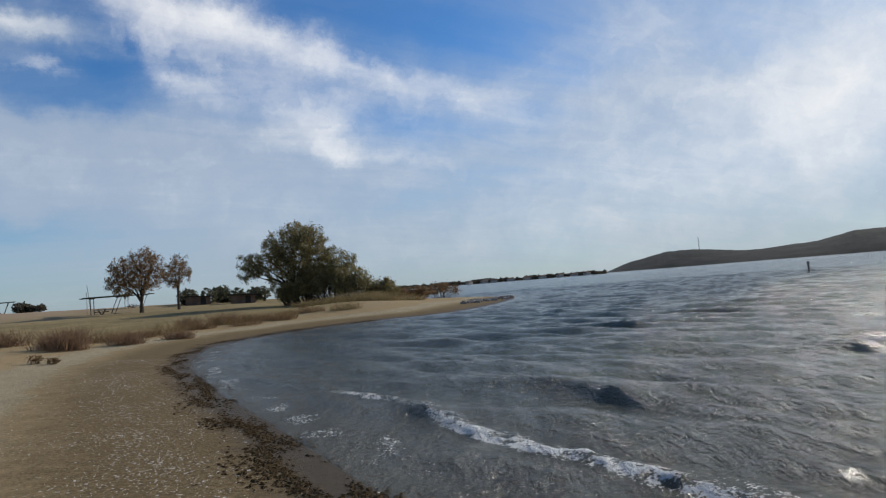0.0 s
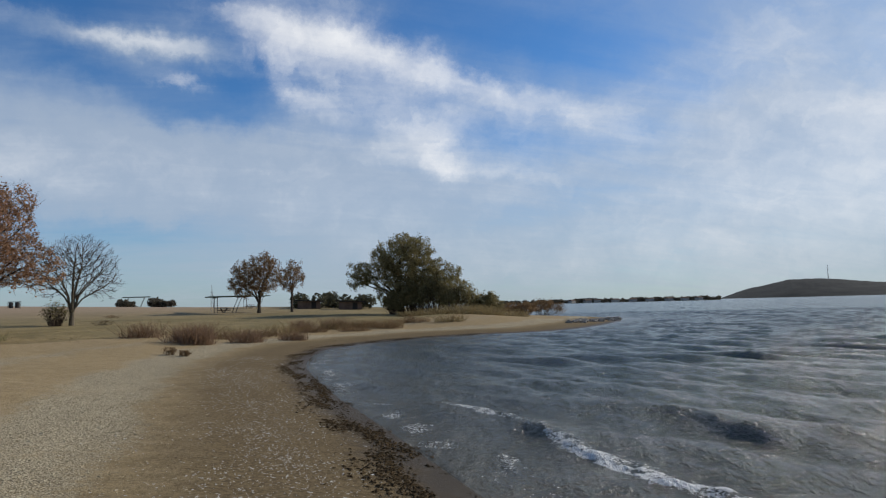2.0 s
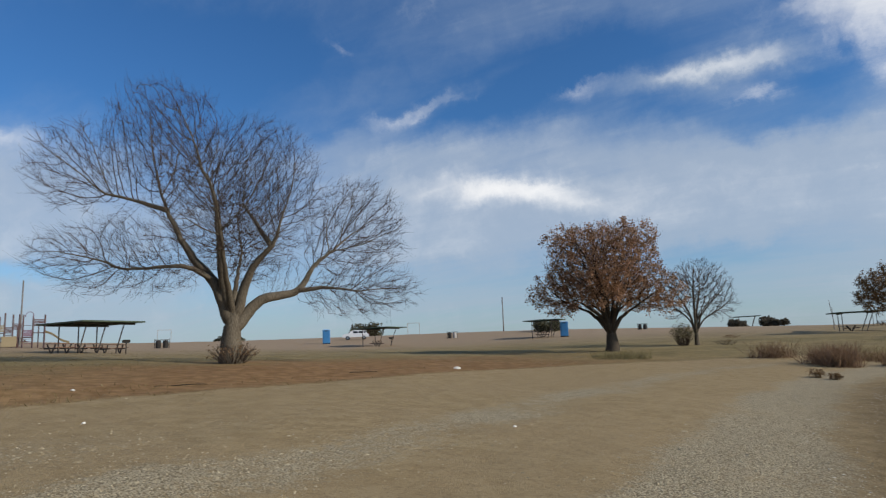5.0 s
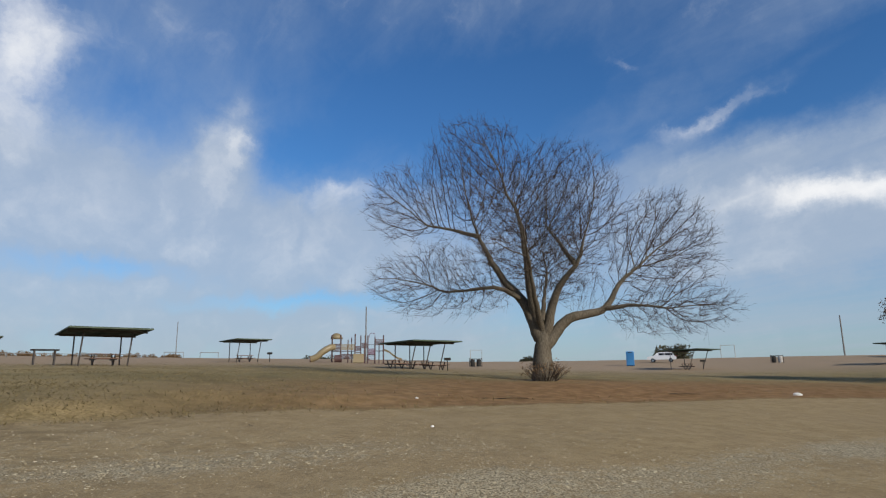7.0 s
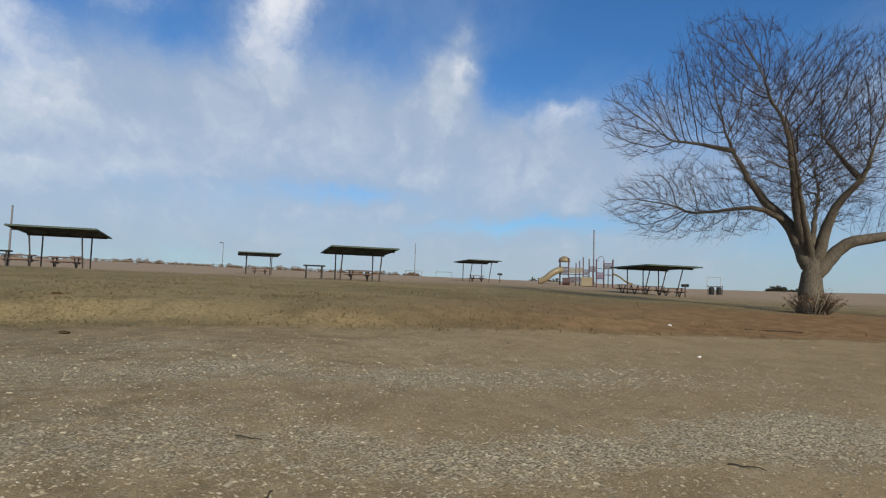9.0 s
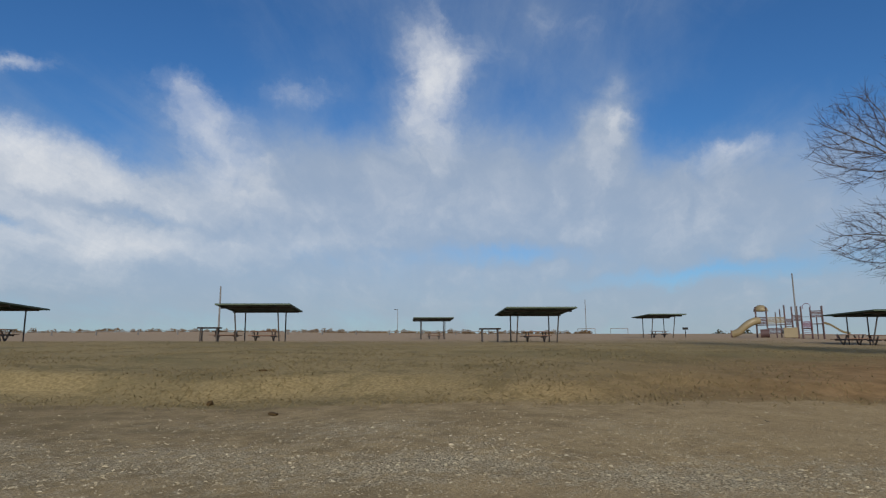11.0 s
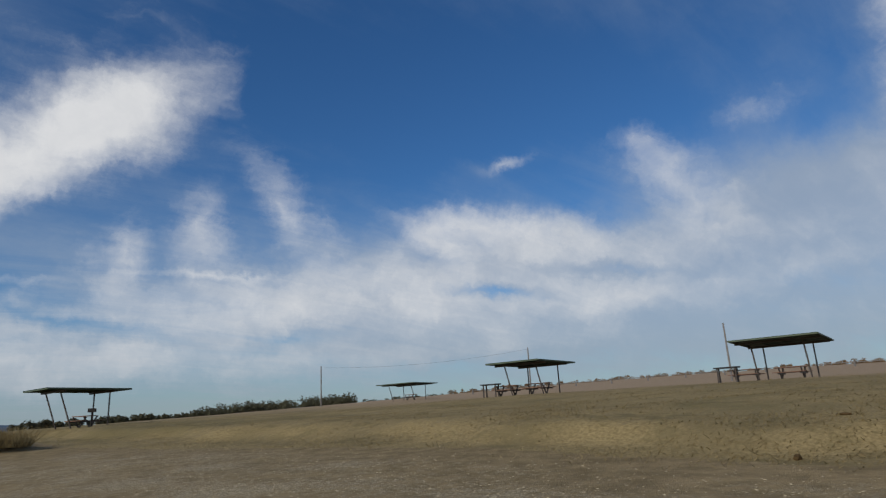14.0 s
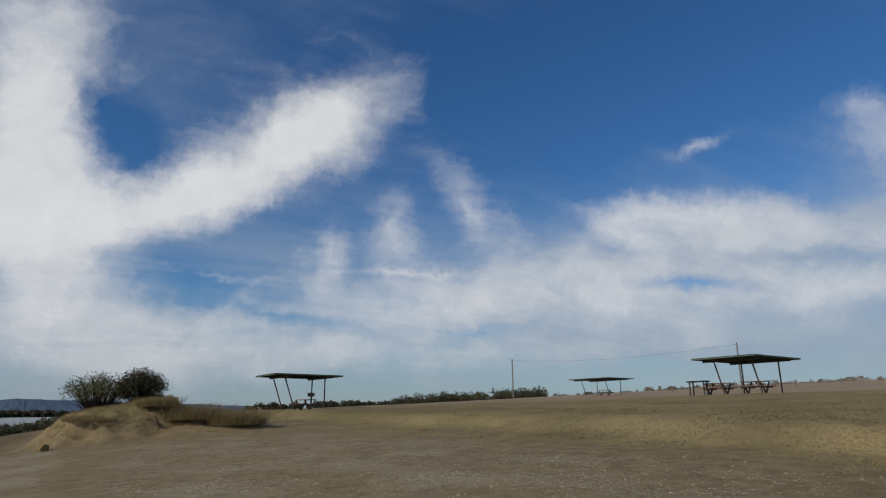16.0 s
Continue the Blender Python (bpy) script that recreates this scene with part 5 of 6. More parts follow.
# ---- parked car, toilets, bins ----
def car(x, y, turn):
    root = holder("car", x, y, turn)
    side = [(-2.25, 0.45), (-2.3, 0.8), (-2.2, 1.0), (-2.0, 1.08), (-1.75, 1.55), (-1.3, 1.68), (0.3, 1.66), (0.75, 1.5), (1.25, 1.08), (2.05, 0.98), (2.3, 0.8), (2.32, 0.45)]
    bm = bmesh.new()
    rows = []
    for o, k in ((-0.9, 0.0), (-0.86, 0.05), (0.86, 0.05), (0.9, 0.0)):
        inset = lambda zz: (0.14 * max(0, (zz - 1.05) / 0.6))
        rows.append([bm.verts.new((px, o * (1 - inset(pz)), pz)) for px, pz in side])
    n = len(side)
    for a, b in zip(rows[:-1], rows[1:]):
        for i in range(n):
            bm.faces.new((a[i], a[(i + 1) % n], b[(i + 1) % n], b[i]))
    bm.faces.new(rows[0])
    bm.faces.new(list(reversed(rows[-1])))
    part("body", bm, CAR_WHITE, root)
    for s in (-1, 1):
        for px, w in ((-0.95, 0.85), (0.02, 0.85), (-1.62, 0.3)):
            part("window", box((w, 0.02, 0.38), (px, s * 0.835, 1.32), (s * 12, 0, 0)), CAR_GLASS, root)
        for px in (-1.42, 1.4):
            wheel = part("tyre", tube_mesh("tyre", [[(np.array((px, s * 0.92, 0.34)), 0.34), (np.array((px, s * 0.70, 0.34)), 0.34)]], 18), RUBBER, root)
            bm = bmesh.new()
            bmesh.ops.create_cone(bm, cap_ends=True, segments=18, radius1=0.33, radius2=0.33, depth=0.2)
            bm.transform(pose(px, s * 0.81, 0.34, 90, 0, 0))
            part("tyre_wall", bm, RUBBER, wheel)
            bm = bmesh.new()
            bmesh.ops.create_cone(bm, cap_ends=True, segments=14, radius1=0.2, radius2=0.16, depth=0.03)
            bm.transform(pose(px, s * 0.925, 0.34, 90, 0, 0))
            part("rim", bm, CHROME, wheel)
        part("headlight", box((0.05, 0.35, 0.14), (2.27, s * 0.62, 0.82), bevel=0.01), CHROME, root)
        part("tail_light", box((0.05, 0.18, 0.3), (-2.24, s * 0.72, 0.95), bevel=0.01), TAIL_RED, root)
    part("windscreen", box((0.03, 1.35, 0.55), (1.02, 0, 1.33), (0, -48, 0)), CAR_GLASS, root)
    part("rear_window", box((0.03, 1.3, 0.42), (-1.9, 0, 1.33), (0, 28, 0)), CAR_GLASS, root)
    return tagged(root, "white estate car parked on the grass", "car")


car(-106.1, 40.3, 66 + 180)


def toilet(x, y, turn):
    root = holder("portable_toilet", x, y, turn)
    part("body", box((1.15, 1.15, 2.05), (0, 0, 1.08), bevel=0.05), TOILET_BLUE, root)
    door = part("door", box((0.72, 0.03, 1.75), (0, -0.592, 1.05), bevel=0.01), TOILET_BLUE, root)
    part("handle", box((0.04, 0.05, 0.14), (0.28, -0.62, 1.05), bevel=0.01), RUBBER, door, "black plastic handle")
    part("roof", box((1.2, 1.2, 0.16), (0, 0, 2.18), bevel=0.06, taper=0.85), TOILET_PALE, root)
    part("skid", box((1.2, 1.2, 0.1), (0, 0, 0.03)), RUBBER, root)
    part("vent", box((0.5, 0.02, 0.12), (0, -0.59, 1.99)), RUBBER, root)
    return tagged(root, "blue plastic portable toilet standing on the grass", "toilet", "portable toilets")


toilet(-96.5, 31.7, 71)
toilet(-73.8, 60.4, 51)


def bin_box(x, y, turn, pale):
    root = holder("bin_enclosure", x, y, turn)
    for s in (-1, 1):
        part("barrel", tube_mesh("barrel", [[(np.array((s * 0.42, 0, 0.05)), 0.3), (np.array((s * 0.42, 0, 0.5)), 0.31), (np.array((s * 0.42, 0, 0.95)), 0.3), (np.array((s * 0.42, 0, 1.0)), 0.05)]], 14), CONCRETE if pale and s > 0 else GRILL, root)
    for s in (-1, 1):
        part("post", box((0.08, 0.08, 1.25), (s * 0.82, 0.1, 0.55)), STEEL, root)
    part("rail", box((1.7, 0.06, 0.08), (0, 0.1, 1.05)), STEEL, root)
    return tagged(root, "pair of dark barrel bins on a rail" if not pale else "dark and pale barrel bins on a rail", "bin", "park bins")


bin_box(-86.3, 7.3, 85, False)
bin_box(-92.7, 52.2, 60, True)
bin_box(-84.0, 87.2, 44, False)


# ---- poles, wires, fences ----
def pole(x, y, high, r=0.11, arm=False, lean=0.0, label="weathered wooden utility pole", mat=None, wire_to=None):
    root = holder("utility_pole", x, y, 0)
    part("shaft", tube_mesh("shaft", [[(np.array((0, 0, -0.3)), r), (np.array((lean, 0, high)), r * 0.7)]], 8), mat or POLE_WOOD, root)
    if arm:
        arm_part = part("lamp_arm", box((0.9, 0.08, 0.08), (lean + 0.3, 0, high - 0.15)), STEEL, root)
        part("lamp_head", box((0.4, 0.22, 0.14), (lean + 0.75, 0, high - 0.15), bevel=0.02), STEEL, arm_part)
    return tagged(root, label, "pole", "poles in the park")


pole(-7.6, -96.5, 5.7)
pole(-32.6, -78.9, 5.7)
pole(-47.7, -60.8, 6.0)
pole(-94.2, -8.0, 8.0)
pole(-125.2, 85.0, 8.6, 0.16)
pole(-49.9, 86.8, 3.0, 0.05)
pole(-161.6, -60.7, 10.5)
pole(-105.6, -80.1, 5.0, 0.07, arm=True, label="thin steel light pole")
pole(-64.7, 113.7, 4.5, 0.06, lean=-0.5)
a0, a1 = np.array((-7.6, -96.5, ground_at(-7.6, -96.5) + 5.5)), np.array((-32.6, -78.9, ground_at(-32.6, -78.9) + 5.5))
wire = part("cable", tube_mesh("cable", [[(a0 + (a1 - a0) * k - np.array((0, 0, 4 * 0.7 * k * (1 - k))), 0.009) for k in np.linspace(0, 1, 20)]], 4), GRILL)
tagged(wire, "thin dark overhead cable slung between two poles", "cable")


def fence(points, every, label):
    root = new("rail_fence")
    prev = None
    for (x0, y0), (x1, y1) in zip(points[:-1], points[1:]):
        n = max(1, int(math.hypot(x1 - x0, y1 - y0) / every))
        for i in range(n):
            x, y = x0 + (x1 - x0) * i / n, y0 + (y1 - y0) * i / n
            z = ground_at(x, y)
            post = part("post", FENCE_POST, None, root)
            post.matrix_world = pose(x, y, z, 0, 0, 17 * i)
            here = Vector((x, y, z + 0.62))
            if prev:
                mid, d = (here + prev) / 2, here - prev
                rail = part("rail", FENCE_RAIL, None, root)
                rail.matrix_world = Matrix.LocRotScale(mid, d.to_track_quat("X", "Z"), (d.length, 1, 1))
            prev = here
    return tagged(root, label, "fence")


_b = box((0.2, 0.2, 1.0), (0, 0, 0.32), bevel=0.03)
FENCE_POST = bpy.data.meshes.new("post")
_b.to_mesh(FENCE_POST)
_b.free()
FENCE_POST.materials.append(POLE_WOOD)
_b = box((1, 0.06, 0.1), (0, 0, 0))
FENCE_RAIL = bpy.data.meshes.new("rail")
_b.to_mesh(FENCE_RAIL)
_b.free()
FENCE_RAIL.materials.append(POLE_WOOD)


def ringpoint(az, r):
    a = radians(az)
    return (-3 - r * math.sin(a), -2 + r * math.cos(a))


fence([ringpoint(a, 112) for a in range(113, 172, 6)], 4.5, "low weathered rail fence at the top of the field")
for az, r in ((110.3, 122), (107.5, 125)):
    x, y = ringpoint(az, r)
    g = holder("goal_frame", x, y, az)
    for s in (-1, 1):
        part("upright", tube_mesh("upright", [[(np.array((s * 1.6, 0, -0.2)), 0.05), (np.array((s * 1.6, 0, 1.1)), 0.05)]], 6), POLE_WOOD, g)
    part("crossbar", box((3.3, 0.1, 0.1), (0, 0, 1.12)), POLE_WOOD, g)
    tagged(g, "low weathered timber frame in the field", "frame", "field frames")

# swing frames far off
for az, r, t in ((62.6, 128, 62), (84.0, 132, 84)):
    x, y = ringpoint(az, r)
    g = holder("swing_frame", x, y, t)
    for s in (-1, 1):
        part("upright", tube_mesh("upright", [[(np.array((s * 1.2, 0, -0.2)), 0.05), (np.array((s * 1.2, 0, 2.4)), 0.05)]], 6), CONCRETE, g)
    part("crossbar", tube_mesh("crossbar", [[(np.array((-1.25, 0, 2.4)), 0.05), (np.array((1.25, 0, 2.4)), 0.05)]], 6), CONCRETE, g)
    tagged(g, "pale metal swing frame far across the field", "swing frame", "swing frames")


# ---- far buildings by the north field ----
def hut(x, y, turn, w=4.2, d=3.5):
    root = holder("hut", x, y, turn)
    part("wall", box((w, d, 1.5), (0, 0, 0.65), bevel=0.01), HUT_BROWN, root)
    part("doorway", box((0.9, 0.06, 1.3), (w * 0.2, -d / 2 - 0.005, 0.62)), GRILL, root)
    part("roof", box((w + 1.2, d + 1.2, 0.16), (0, 0, 1.5), (0, 3, 0), bevel=0.02), GRILL, root)
    return tagged(root, "low brown hut with a flat dark roof", "hut", "huts by the trees")


hut(-44.8, 113.0, 22)
hut(-36.5, 112.5, 18)


# ---- woods and shores far off ----
def woods(name, az0, az1, r, spread_m, low, high, clumps, seed, mat, label, leaf=0.5, z0=None, crowd=1.0):
    """A band of trees too far off to pick apart: crowns of many leaf clumps with stems."""
    rng = np.random.RandomState(seed)
    at = []
    for i in range(clumps):
        a, d = radians(az0 + (az1 - az0) * rng.rand()), r + spread_m * rng.rand()
        x, y = -3 - d * math.sin(a), -2 + d * math.cos(a)
        z = z0 if z0 is not None else ground_at(x, y)
        h = low + (high - low) * rng.rand() ** 1.6
        n = int((40 + 32 * h) * crowd)
        e = rng.normal(size=(n, 3))
        e /= np.linalg.norm(e, axis=1)[:, None]
        k = rng.rand(n)[:, None] ** 0.4
        c = e * k * np.array((h * 0.55, h * 0.55, h * 0.5)) + np.array((x, y, z + h * 0.5))
        at.append(c)
    me = leaf_mesh(name, np.concatenate(at), leaf, rng)
    me.materials.append(mat)
    return tagged(new(name, me), label, "trees", kind="stuff")


woods("far_trees", 174.5, 187, 172, 30, 2.4, 4.6, 150, 1, FAR_LEAF, "dark row of trees behind the south field", 0.28)
woods("far_trees", 187, 200, 150, 15, 1.2, 2.2, 90, 2, FAR_LEAF, "low dark hedge behind the south field", 0.3)
woods("far_trees", 165, 174.5, 176, 20, 1.2, 2.6, 70, 21, FAR_LEAF, "low dark brush behind the south field", 0.26)
woods("lakeside_scrub", -140.5, -147.5, 86, 24, 0.8, 1.5, 90, 22, FAR_LEAF, "dark low scrub along the south shore", 0.16)
woods("far_trees", 110, 166, 142, 12, 0.5, 1.35, 560, 3, RUST_BUSH, "brown scrub along the top of the field", 0.16)
woods("far_trees", 31.4, 33.0, 138, 4, 1.2, 2.0, 11, 4, HAZED_LEAF, "lone round trees far across the north field", 0.4)
woods("far_trees", 34.2, 35.4, 138, 4, 1.0, 1.8, 7, 5, HAZED_LEAF, "clump of trees behind a far shelter", 0.4)
woods("far_trees", 14.6, 21.4, 126, 12, 0.9, 3.7, 34, 6, FAR_LEAF, "dark clump of trees behind the huts", 0.35)
woods("far_trees", 77.8, 80, 150, 5, 1.0, 2.2, 12, 7, FAR_LEAF, "small dark trees on the skyline", 0.3)
woods("far_trees", 66, 68, 150, 5, 3.0, 4.4, 12, 8, FAR_LEAF, "small dark trees on the skyline", 0.3)
woods("far_trees", 49.5, 51.5, 118, 6, 1.6, 2.6, 12, 9, FAR_LEAF, "trees behind the blue toilet", 0.3)
woods("far_trees", 94, 100, 190, 6, 2.5, 4.2, 16, 12, FAR_LEAF, "small dark trees on the skyline", 0.4)
# far shore paled by the haze in its leaf colour
woods("far_shore_trees", 4, -14.6, 900, 60, 1.6, 6.5, 420, 10, HAZED_LEAF, "wooded far shore of the lake", 1.2, z0=0.3, crowd=0.5)
woods("far_shore_trees", -128, -152, 800, 60, 4, 7.5, 300, 11, FAR_LEAF, "wooded shore beyond the south bay", 1.9, z0=0.3, crowd=0.5)


def ridge(name, az0, az1, profile, dist, depth_m, mat, label, seed, base=-1.0):
    n = 500
    rng = np.random.RandomState(seed)
    t = np.linspace(0, 1, n)
    az = np.radians(az0 + (az1 - az0) * t)
    el = np.interp(az0 + (az1 - az0) * t, *zip(*sorted(profile)))
    bumps = sum(np.sin(t * f * 6.28 + rng.rand() * 6) / f ** 0.7 for f in (9, 17, 31, 53, 79, 97)) * 0.11 + 0.04 * (rng.rand(n) - 0.5)
    crest = np.tan(np.radians(np.maximum(el + bumps * np.clip(el, 0, 0.6), 0.005))) * dist
    k = np.linspace(0, 1, 16)
    T, K = np.meshgrid(az, k)
    R = dist + depth_m * K
    Z = crest[None] * (np.sin(K * math.pi / 2) ** 0.8) * (1 + depth_m * K / dist) + base
    Z = Z + 0.03 * crest[None] * waves_of(T * 900, K * 40, 9, seed) * np.sin(K * math.pi)
    me = grid_mesh(name, -R * np.sin(T), R * np.cos(T), Z)
    me.materials.append(mat)
    return tagged(new(name, me), label, "hill", kind="structure")


HILLTOP = [(-14.2, 0.0), (-14.47, 0.04), (-16.75, 0.83), (-19.7, 1.42), (-21.9, 1.42), (-25.6, 1.02), (-27.2, 0.95), (-29.1, 1.1), (-31, 1.2), (-33.6, 1.8), (-37.4, 1.7), (-42, 1.6), (-60, 0.9), (-80, 0.4)]
ridge("backdrop_hill", -14.2, -80, HILLTOP, 2000, 500, HILL, "long dark wooded hill across the lake", 5)
ridge("backdrop_hill", 3.5, -14.6, [(3.5, 0.02), (0, 0.12), (-3, 0.38), (-4.2, 0.42), (-5.2, 0.22), (-8, 0.14), (-14.6, 0.12)], 1600, 300, HILL, "low wooded shore with one knoll across the lake", 6)
ridge("backdrop_hill", -120, -160, [(-120, 0.9), (-135, 1.0), (-140, 0.9), (-143, 1.25), (-150, 1.0), (-160, 0.6)], 3400, 600, HAZED_HILL, "distant hills beyond the south bay, blue from painted haze", 7)
# mast, houses and a marker in the water
mast = new("radio_mast")
mast.location = (2300 * math.sin(radians(22.37)), 2300 * math.cos(radians(22.37)), 50)
part("shaft", tube_mesh("shaft", [[(np.array((0, 0, 0)), 1.2), (np.array((0, 0, 46)), 0.8)]], 6), CONCRETE, mast)
tagged(mast, "thin pale radio mast on the far hill", "mast")
rng = np.random.RandomState(8)
for i in range(9):
    a, d = radians(-1.5 - 12.5 * (i + 0.6 * rng.rand()) / 9), 880
    h = new("far_house")
    h.location, h.rotation_euler = (-d * math.sin(a), d * math.cos(a), 0.4), (0, 0, a + rng.rand())
    part("wall", box((9, 6, 3.2), (0, 0, 1.6)), CONCRETE, h)
    bm = bmesh.new()
    vs = [bm.verts.new(c) for c in ((-4.8, -3.4, 3.1), (4.8, -3.4, 3.1), (4.8, 3.4, 3.1), (-4.8, 3.4, 3.1), (-4.8, 0, 4.9), (4.8, 0, 4.9))]
    for f in ((0, 1, 5, 4), (2, 3, 4, 5), (0, 4, 3), (1, 2, 5), (3, 2, 1, 0)):
        bm.faces.new([vs[j] for j in f])
    part("roof", bm, HUT_BROWN, h)
    tagged(h, "small pale house on the far shore", "house", "houses on the far shore")
buoy = new("marker_post")
buoy.location = (47.1, 80.8, -0.4)
part("post", tube_mesh("post", [[(np.array((0, 0, 0)), 0.11), (np.array((0, 0, 1.35)), 0.11)]], 8), STEEL, buoy)
part("cap", tube_mesh("cap", [[(np.array((0, 0, 1.35)), 0.18), (np.array((0, 0, 1.8)), 0.18), (np.array((0, 0, 1.82)), 0.02)]], 8), POLE_WOOD, buoy)
tagged(buoy, "dark marker post standing in the lake", "marker post")


# ---- small things on the ground ----
def scatter(n, rng, r0, r1, a0, a1, keep):
    """Places on the land, denser near the walk, that keep(x, y, inland) lets through."""
    r = np.exp(np.log(r0) + (np.log(r1) - np.log(r0)) * rng.rand(n))
    a = np.radians(a0 + (a1 - a0) * rng.rand(n))
    x, y = CENTRE[0] - r * np.sin(a), CENTRE[1] + r * np.cos(a)
    s, _ = from_shore(x, y)
    k = keep(x, y, s) > rng.rand(n)
    x, y, s = x[k], y[k], s[k]
    return np.stack([x, y, height(x, y, s)], 1), s


def stone_mesh(name, places, size, rng, flat=0.6):
    base = np.array([(1, 0.5, 0), (-0.9, 0.6, 0), (-1, -0.5, 0), (0.9, -0.6, 0), (0.45, 0.1, 0.75), (-0.5, -0.05, 0.8)], float)
    tris = np.array([(0, 1, 5), (0, 5, 4), (1, 2, 5), (2, 3, 4), (2, 4, 5), (3, 0, 4)])
    n = len(places)
    a = rng.rand(n) * 6.283
    s = size * np.exp(rng.normal(size=n) * 0.34)
    b = base[None] * (0.7 + 0.6 * rng.rand(n, 6, 1)) * s[:, None, None]
    b[:, :, 2] *= flat
    b[:, :, 0] *= 1.15
    x = b[:, :, 0] * np.cos(a)[:, None] - b[:, :, 1] * np.sin(a)[:, None]
    y = b[:, :, 0] * np.sin(a)[:, None] + b[:, :, 1] * np.cos(a)[:, None]
    co = np.stack([x, y, b[:, :, 2] - 0.1 * s[:, None]], -1) + places[:, None]
    return quad_mesh(name, co.reshape(-1, 3), (tris[None] + 6 * np.arange(n)[:, None, None]).reshape(-1, 3), smooth=False)


rng = np.random.RandomState(12)


def loose(x, y, s):
    return (0.97 * gravel_share(x, y, s) ** 1.3 + 0.03) * (s > 2.2) * (s < 18.5)


near, _ = scatter(150000, rng, 2.6, 7.5, 0, 205, loose)
far, _ = scatter(130000, rng, 7.5, 24, 0, 205, loose)
me = stone_mesh("gravel", np.concatenate([near, far]), np.concatenate([np.full(len(near), 0.0088), np.full(len(far), 0.0115)]), rng)
me.materials.append(PEBBLE)
tagged(new("gravel", me), "loose pale limestone gravel along the beach track", "gravel", kind="stuff")
def along_shore(n, rng, y0, y1, s_mid, s_wide, keep):
    """Places beside the waterline between two of its y, denser near the walk."""
    l0, l1, mid = (float(np.interp(v, WATERLINE[:, 1], ALONG)) for v in (y0, y1, 2.0))
    k = rng.rand(n * 2)
    l = mid + np.where(rng.rand(n * 2) < (l1 - mid) / (l1 - l0), (l1 - mid), (l0 - mid)) * k ** 1.8
    s = s_mid + s_wide * rng.normal(size=n * 2)
    px, py = np.interp(l, ALONG, WATERLINE[:, 0]), np.interp(l, ALONG, WATERLINE[:, 1])
    qx, qy = np.interp(l + 0.1, ALONG, WATERLINE[:, 0]) - px, np.interp(l + 0.1, ALONG, WATERLINE[:, 1]) - py
    q = np.maximum(np.hypot(qx, qy), 1e-6)
    x, y = px - qy / q * s, py + qx / q * s
    ok = (keep(l, s) > rng.rand(n * 2)) & (s > -0.35)
    x, y = x[ok][:n], y[ok][:n]
    return np.stack([x, y, np.maximum(height(x, y), 0.0)], 1)


places = along_shore(15000, rng, -9, 26, 2.0, 0.95, lambda l, s: np.clip(0.4 + 0.45 * waves_of(0.4 * l, s, 2.0, 52), 0.05, 1) * (s > 0.6))
me = stone_mesh("shells", places, 0.0105, rng, 0.35)
me.materials.append(SHELL)
tagged(new("shells", me), "scattered white broken shells on the wet sand", "shells", kind="stuff")
places = along_shore(26000, rng, -9, 44, 0.45, 0.42, lambda l, s: np.clip(0.55 + 1.0 * waves_of(0.3 * l, s, 0.9, 54), 0.0, 1) * np.exp(-((s - 0.55 - 0.35 * np.sin(0.9 * l + 2 * np.sin(0.31 * l))) / 0.42) ** 2))
places[:, 2] += 0.01
me = stone_mesh("weed_wrack", places, 0.019, rng, 0.45)
me.materials.append(WRACK)
tagged(new("weed_wrack", me), "dark brown lake weed washed up along the waterline", "weed", kind="stuff")
places, _ = scatter(5000, rng, 2.2, 24, -30, 130, lambda x, y, s: (s > 0.8) * (s < 16) * 0.35 * np.exp(-((s - 2.2) / 3.0) ** 2))
me = stone_mesh("wrack_bits", places, 0.011, rng, 0.3)
me.materials.append(WRACK)
tagged(new("wrack_bits", me), "small dark bits of weed and bark on the sand", "debris", kind="stuff")
places, _ = scatter(190000, rng, 12, 75, 15, 205, lambda x, y, s: ramp((s - grass_edge(x, y)) / 0.3) * np.clip(0.55 + 0.6 * waves_of(x, y, 6.0, 56), 0.1, 1) * (1 - ramp((27.5 - s) / 1.5) * ramp((y + 4) / 2) * ramp((24 - y) / 3)))
me = blade_mesh("grass", places, 0.04, 0.011, rng, 3.0)
me.materials.append(STRAW)
tagged(new("grass", me), "short dry straw-coloured grass of the field", "grass", kind="stuff")
places, _ = scatter(110000, rng, 12, 60, 25, 205, lambda x, y, s: (0.4 * np.exp(-((s - 18.9 + 2.0 * ramp(-(y + 22) / 3) + 0.6 * waves_of(x, y, 5.0, 5)) / 0.8) ** 2) + 0.7 * np.exp(-((s - grass_edge(x, y) - 0.2) / 0.3) ** 2)) * np.clip(0.35 + 1.0 * waves_of(x, y, 3.0, 57), 0, 1))
r, a = 3.4 * np.sqrt(rng.rand(9000)), rng.rand(9000) * 6.283
mx, my = 14.6 + r * np.cos(a), -35.0 + r * np.sin(a)
places = np.concatenate([places, np.stack([mx, my, height(mx, my)], 1)])
me = blade_mesh("bank_grass", places, 0.065, 0.009, rng, 2.6)
me.materials.append(STRAW)
tagged(new("bank_grass", me), "ragged tufts of taller dry grass along the low bank", "grass", kind="stuff")


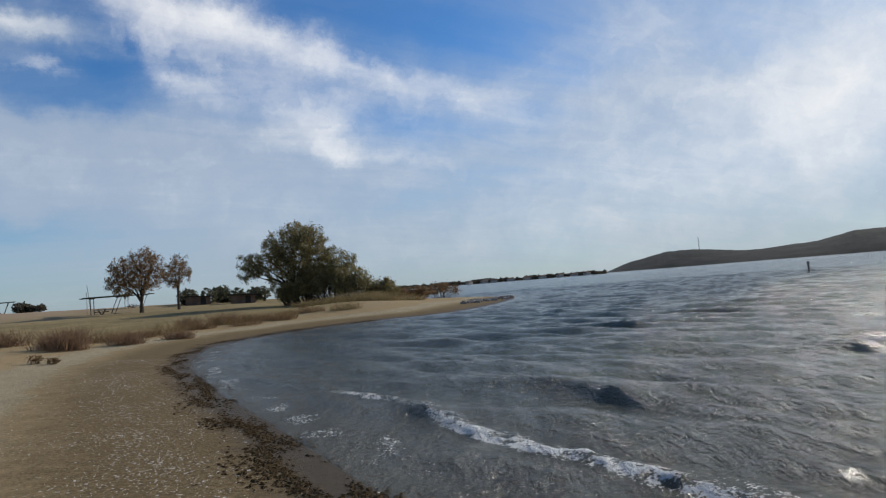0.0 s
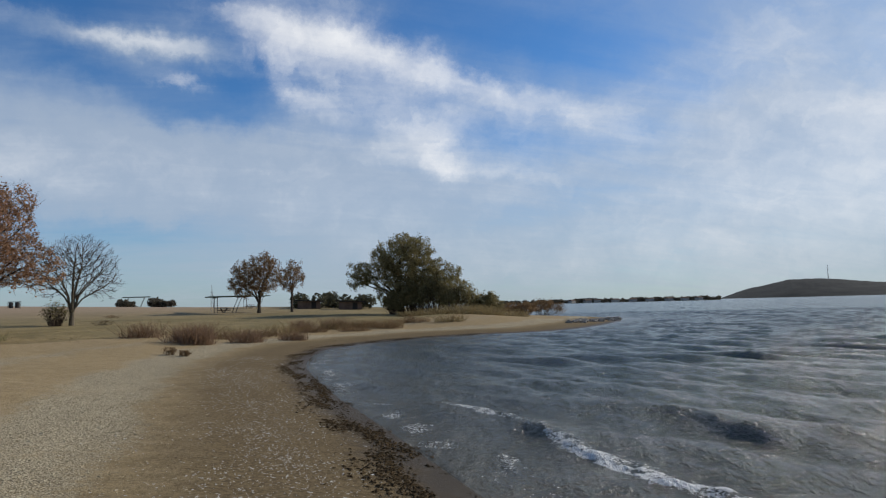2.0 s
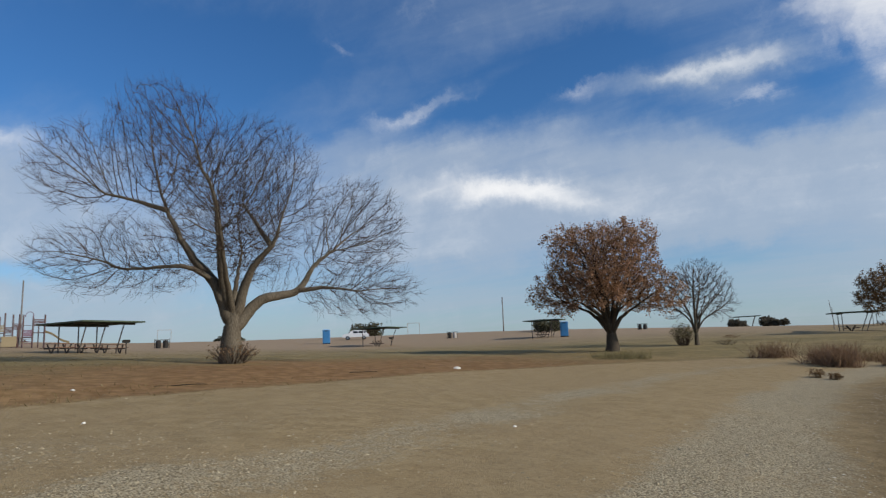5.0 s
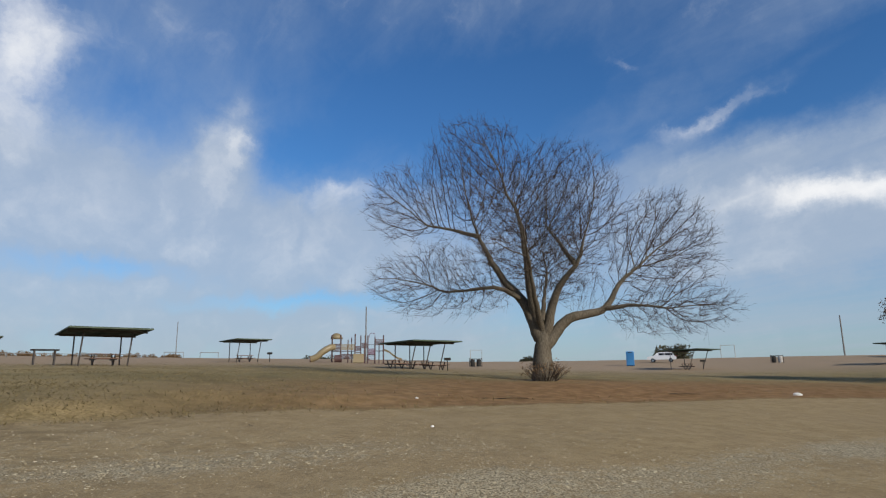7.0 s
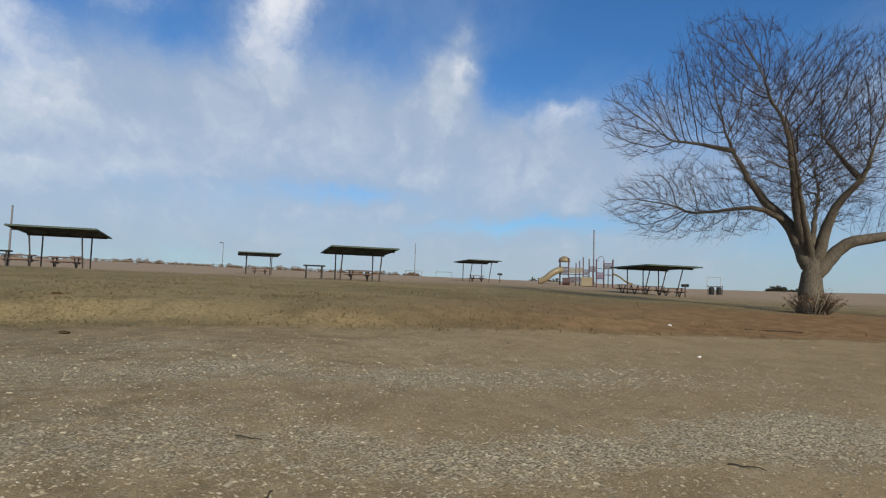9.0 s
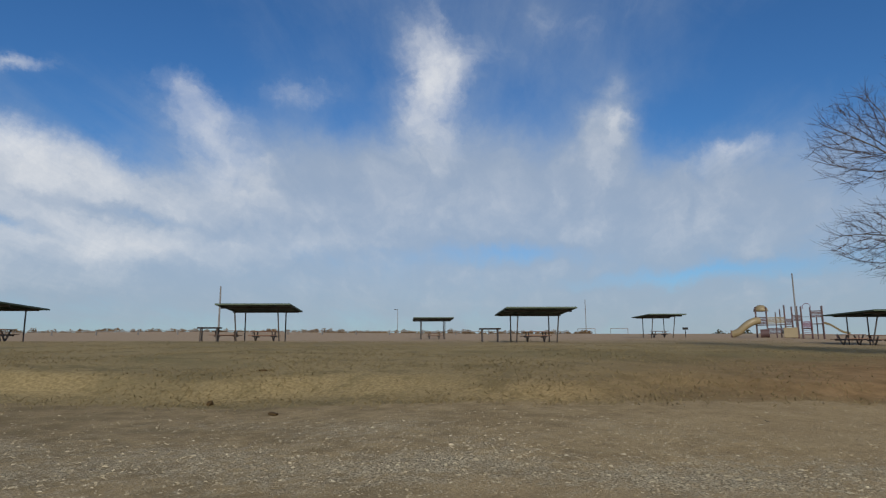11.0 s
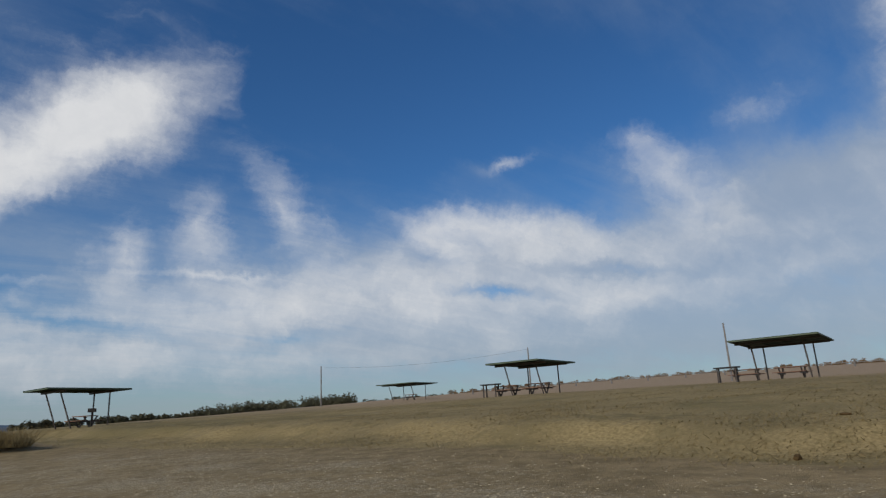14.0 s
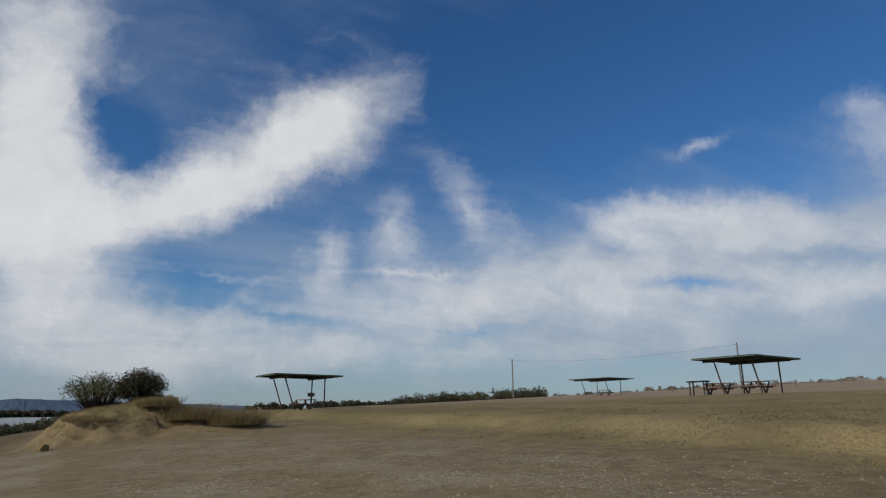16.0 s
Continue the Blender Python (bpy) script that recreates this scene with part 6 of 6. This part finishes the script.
def lump(name, x, y, size, seed, mat, label, category):
    rng = np.random.RandomState(seed)
    bm = bmesh.new()
    bmesh.ops.create_icosphere(bm, subdivisions=2, radius=1)
    for v in bm.verts:
        v.co *= 0.75 + 0.5 * rng.rand()
        v.co = Vector((v.co.x * size[0], v.co.y * size[1], max(v.co.z, -0.4) * size[2]))
    ob = part(name, bm, mat)
    ob.matrix_world = pose(x, y, ground_at(x, y) + size[2] * 0.3, 0, 0, seed * 37)
    return tagged(ob, label, category)


lump("dark_clod", -10.7, -12.1, (0.10, 0.06, 0.06), 1, WRACK, "dark clod lying on the gravel", "clod")
lump("dark_clod", -10.4, -10.1, (0.14, 0.07, 0.035), 2, WRACK, "flat dark scrap lying on the gravel", "clod")
lump("dark_clod", -13.0, -13.4, (0.14, 0.07, 0.035), 3, WRACK, "flat dark scrap lying at the grass edge", "clod")
lump("pale_stone", -14.0, -0.1, (0.035, 0.03, 0.025), 4, SHELL, "white stone on the sand", "stone")
lump("pale_stone", -10.6, 6.3, (0.035, 0.03, 0.02), 5, SHELL, "white stone on the sand", "stone")
lump("pale_stone", -19.0, -0.4, (0.05, 0.04, 0.03), 6, SHELL, "white stone on the sand", "stone")
lump("pale_stone", -24.0, 13.0, (0.16, 0.1, 0.07), 7, SHELL, "white stone at the grass edge", "stone")
lump("clay_block", 14.6, -29.8, (0.28, 0.22, 0.22), 8, CLAY, "crumbling yellow clay block under the bank", "block")


def stick(x, y, turn, length, r, seed):
    rng = np.random.RandomState(seed)
    n = 6
    pts = [(np.array(((i / (n - 1) - 0.5) * length, rng.normal() * 0.05 * length, r + 0.02 * rng.rand())), r * (1 - 0.5 * i / n)) for i in range(n)]
    ob = part("driftwood_stick", tube_mesh("stick", [pts], 6), DARK_BARK)
    ob.matrix_world = pose(x, y, ground_at(x, y), 0, 0, turn)
    return tagged(ob, "small dark driftwood stick on the sand", "stick", "driftwood sticks")


for i, (x, y, t, ln) in enumerate(((-20.0, 2.1, 80, 1.3), (-5.6, -3.0, 20, 0.16), (-6.4, -3.7, 100, 0.2), (-7.4, -0.3, 70, 0.25), (-23.0, 8.5, 85, 1.0), (-13.0, -3.2, 30, 0.2), (2.3, 66.5, 20, 2.0), (5.2, 70.5, 50, 2.4), (6.2, 72.0, 15, 1.8))):
    stick(x, y, t, ln, 0.004 + 0.012 * ln, 200 + i)
for i in range(26):
    rngp = np.random.RandomState(300 + i)
    k = rngp.rand()
    lump("shore_rock", 1.5 + 6.2 * k + 0.4 * rngp.normal(), 57 + 17 * k + 0.8 * rngp.normal(), (0.25 + 0.2 * rngp.rand(), 0.22 + 0.15 * rngp.rand(), 0.15 + 0.1 * rngp.rand()), 300 + i, ROCK, "grey shore rock on the gravel point", "rock")
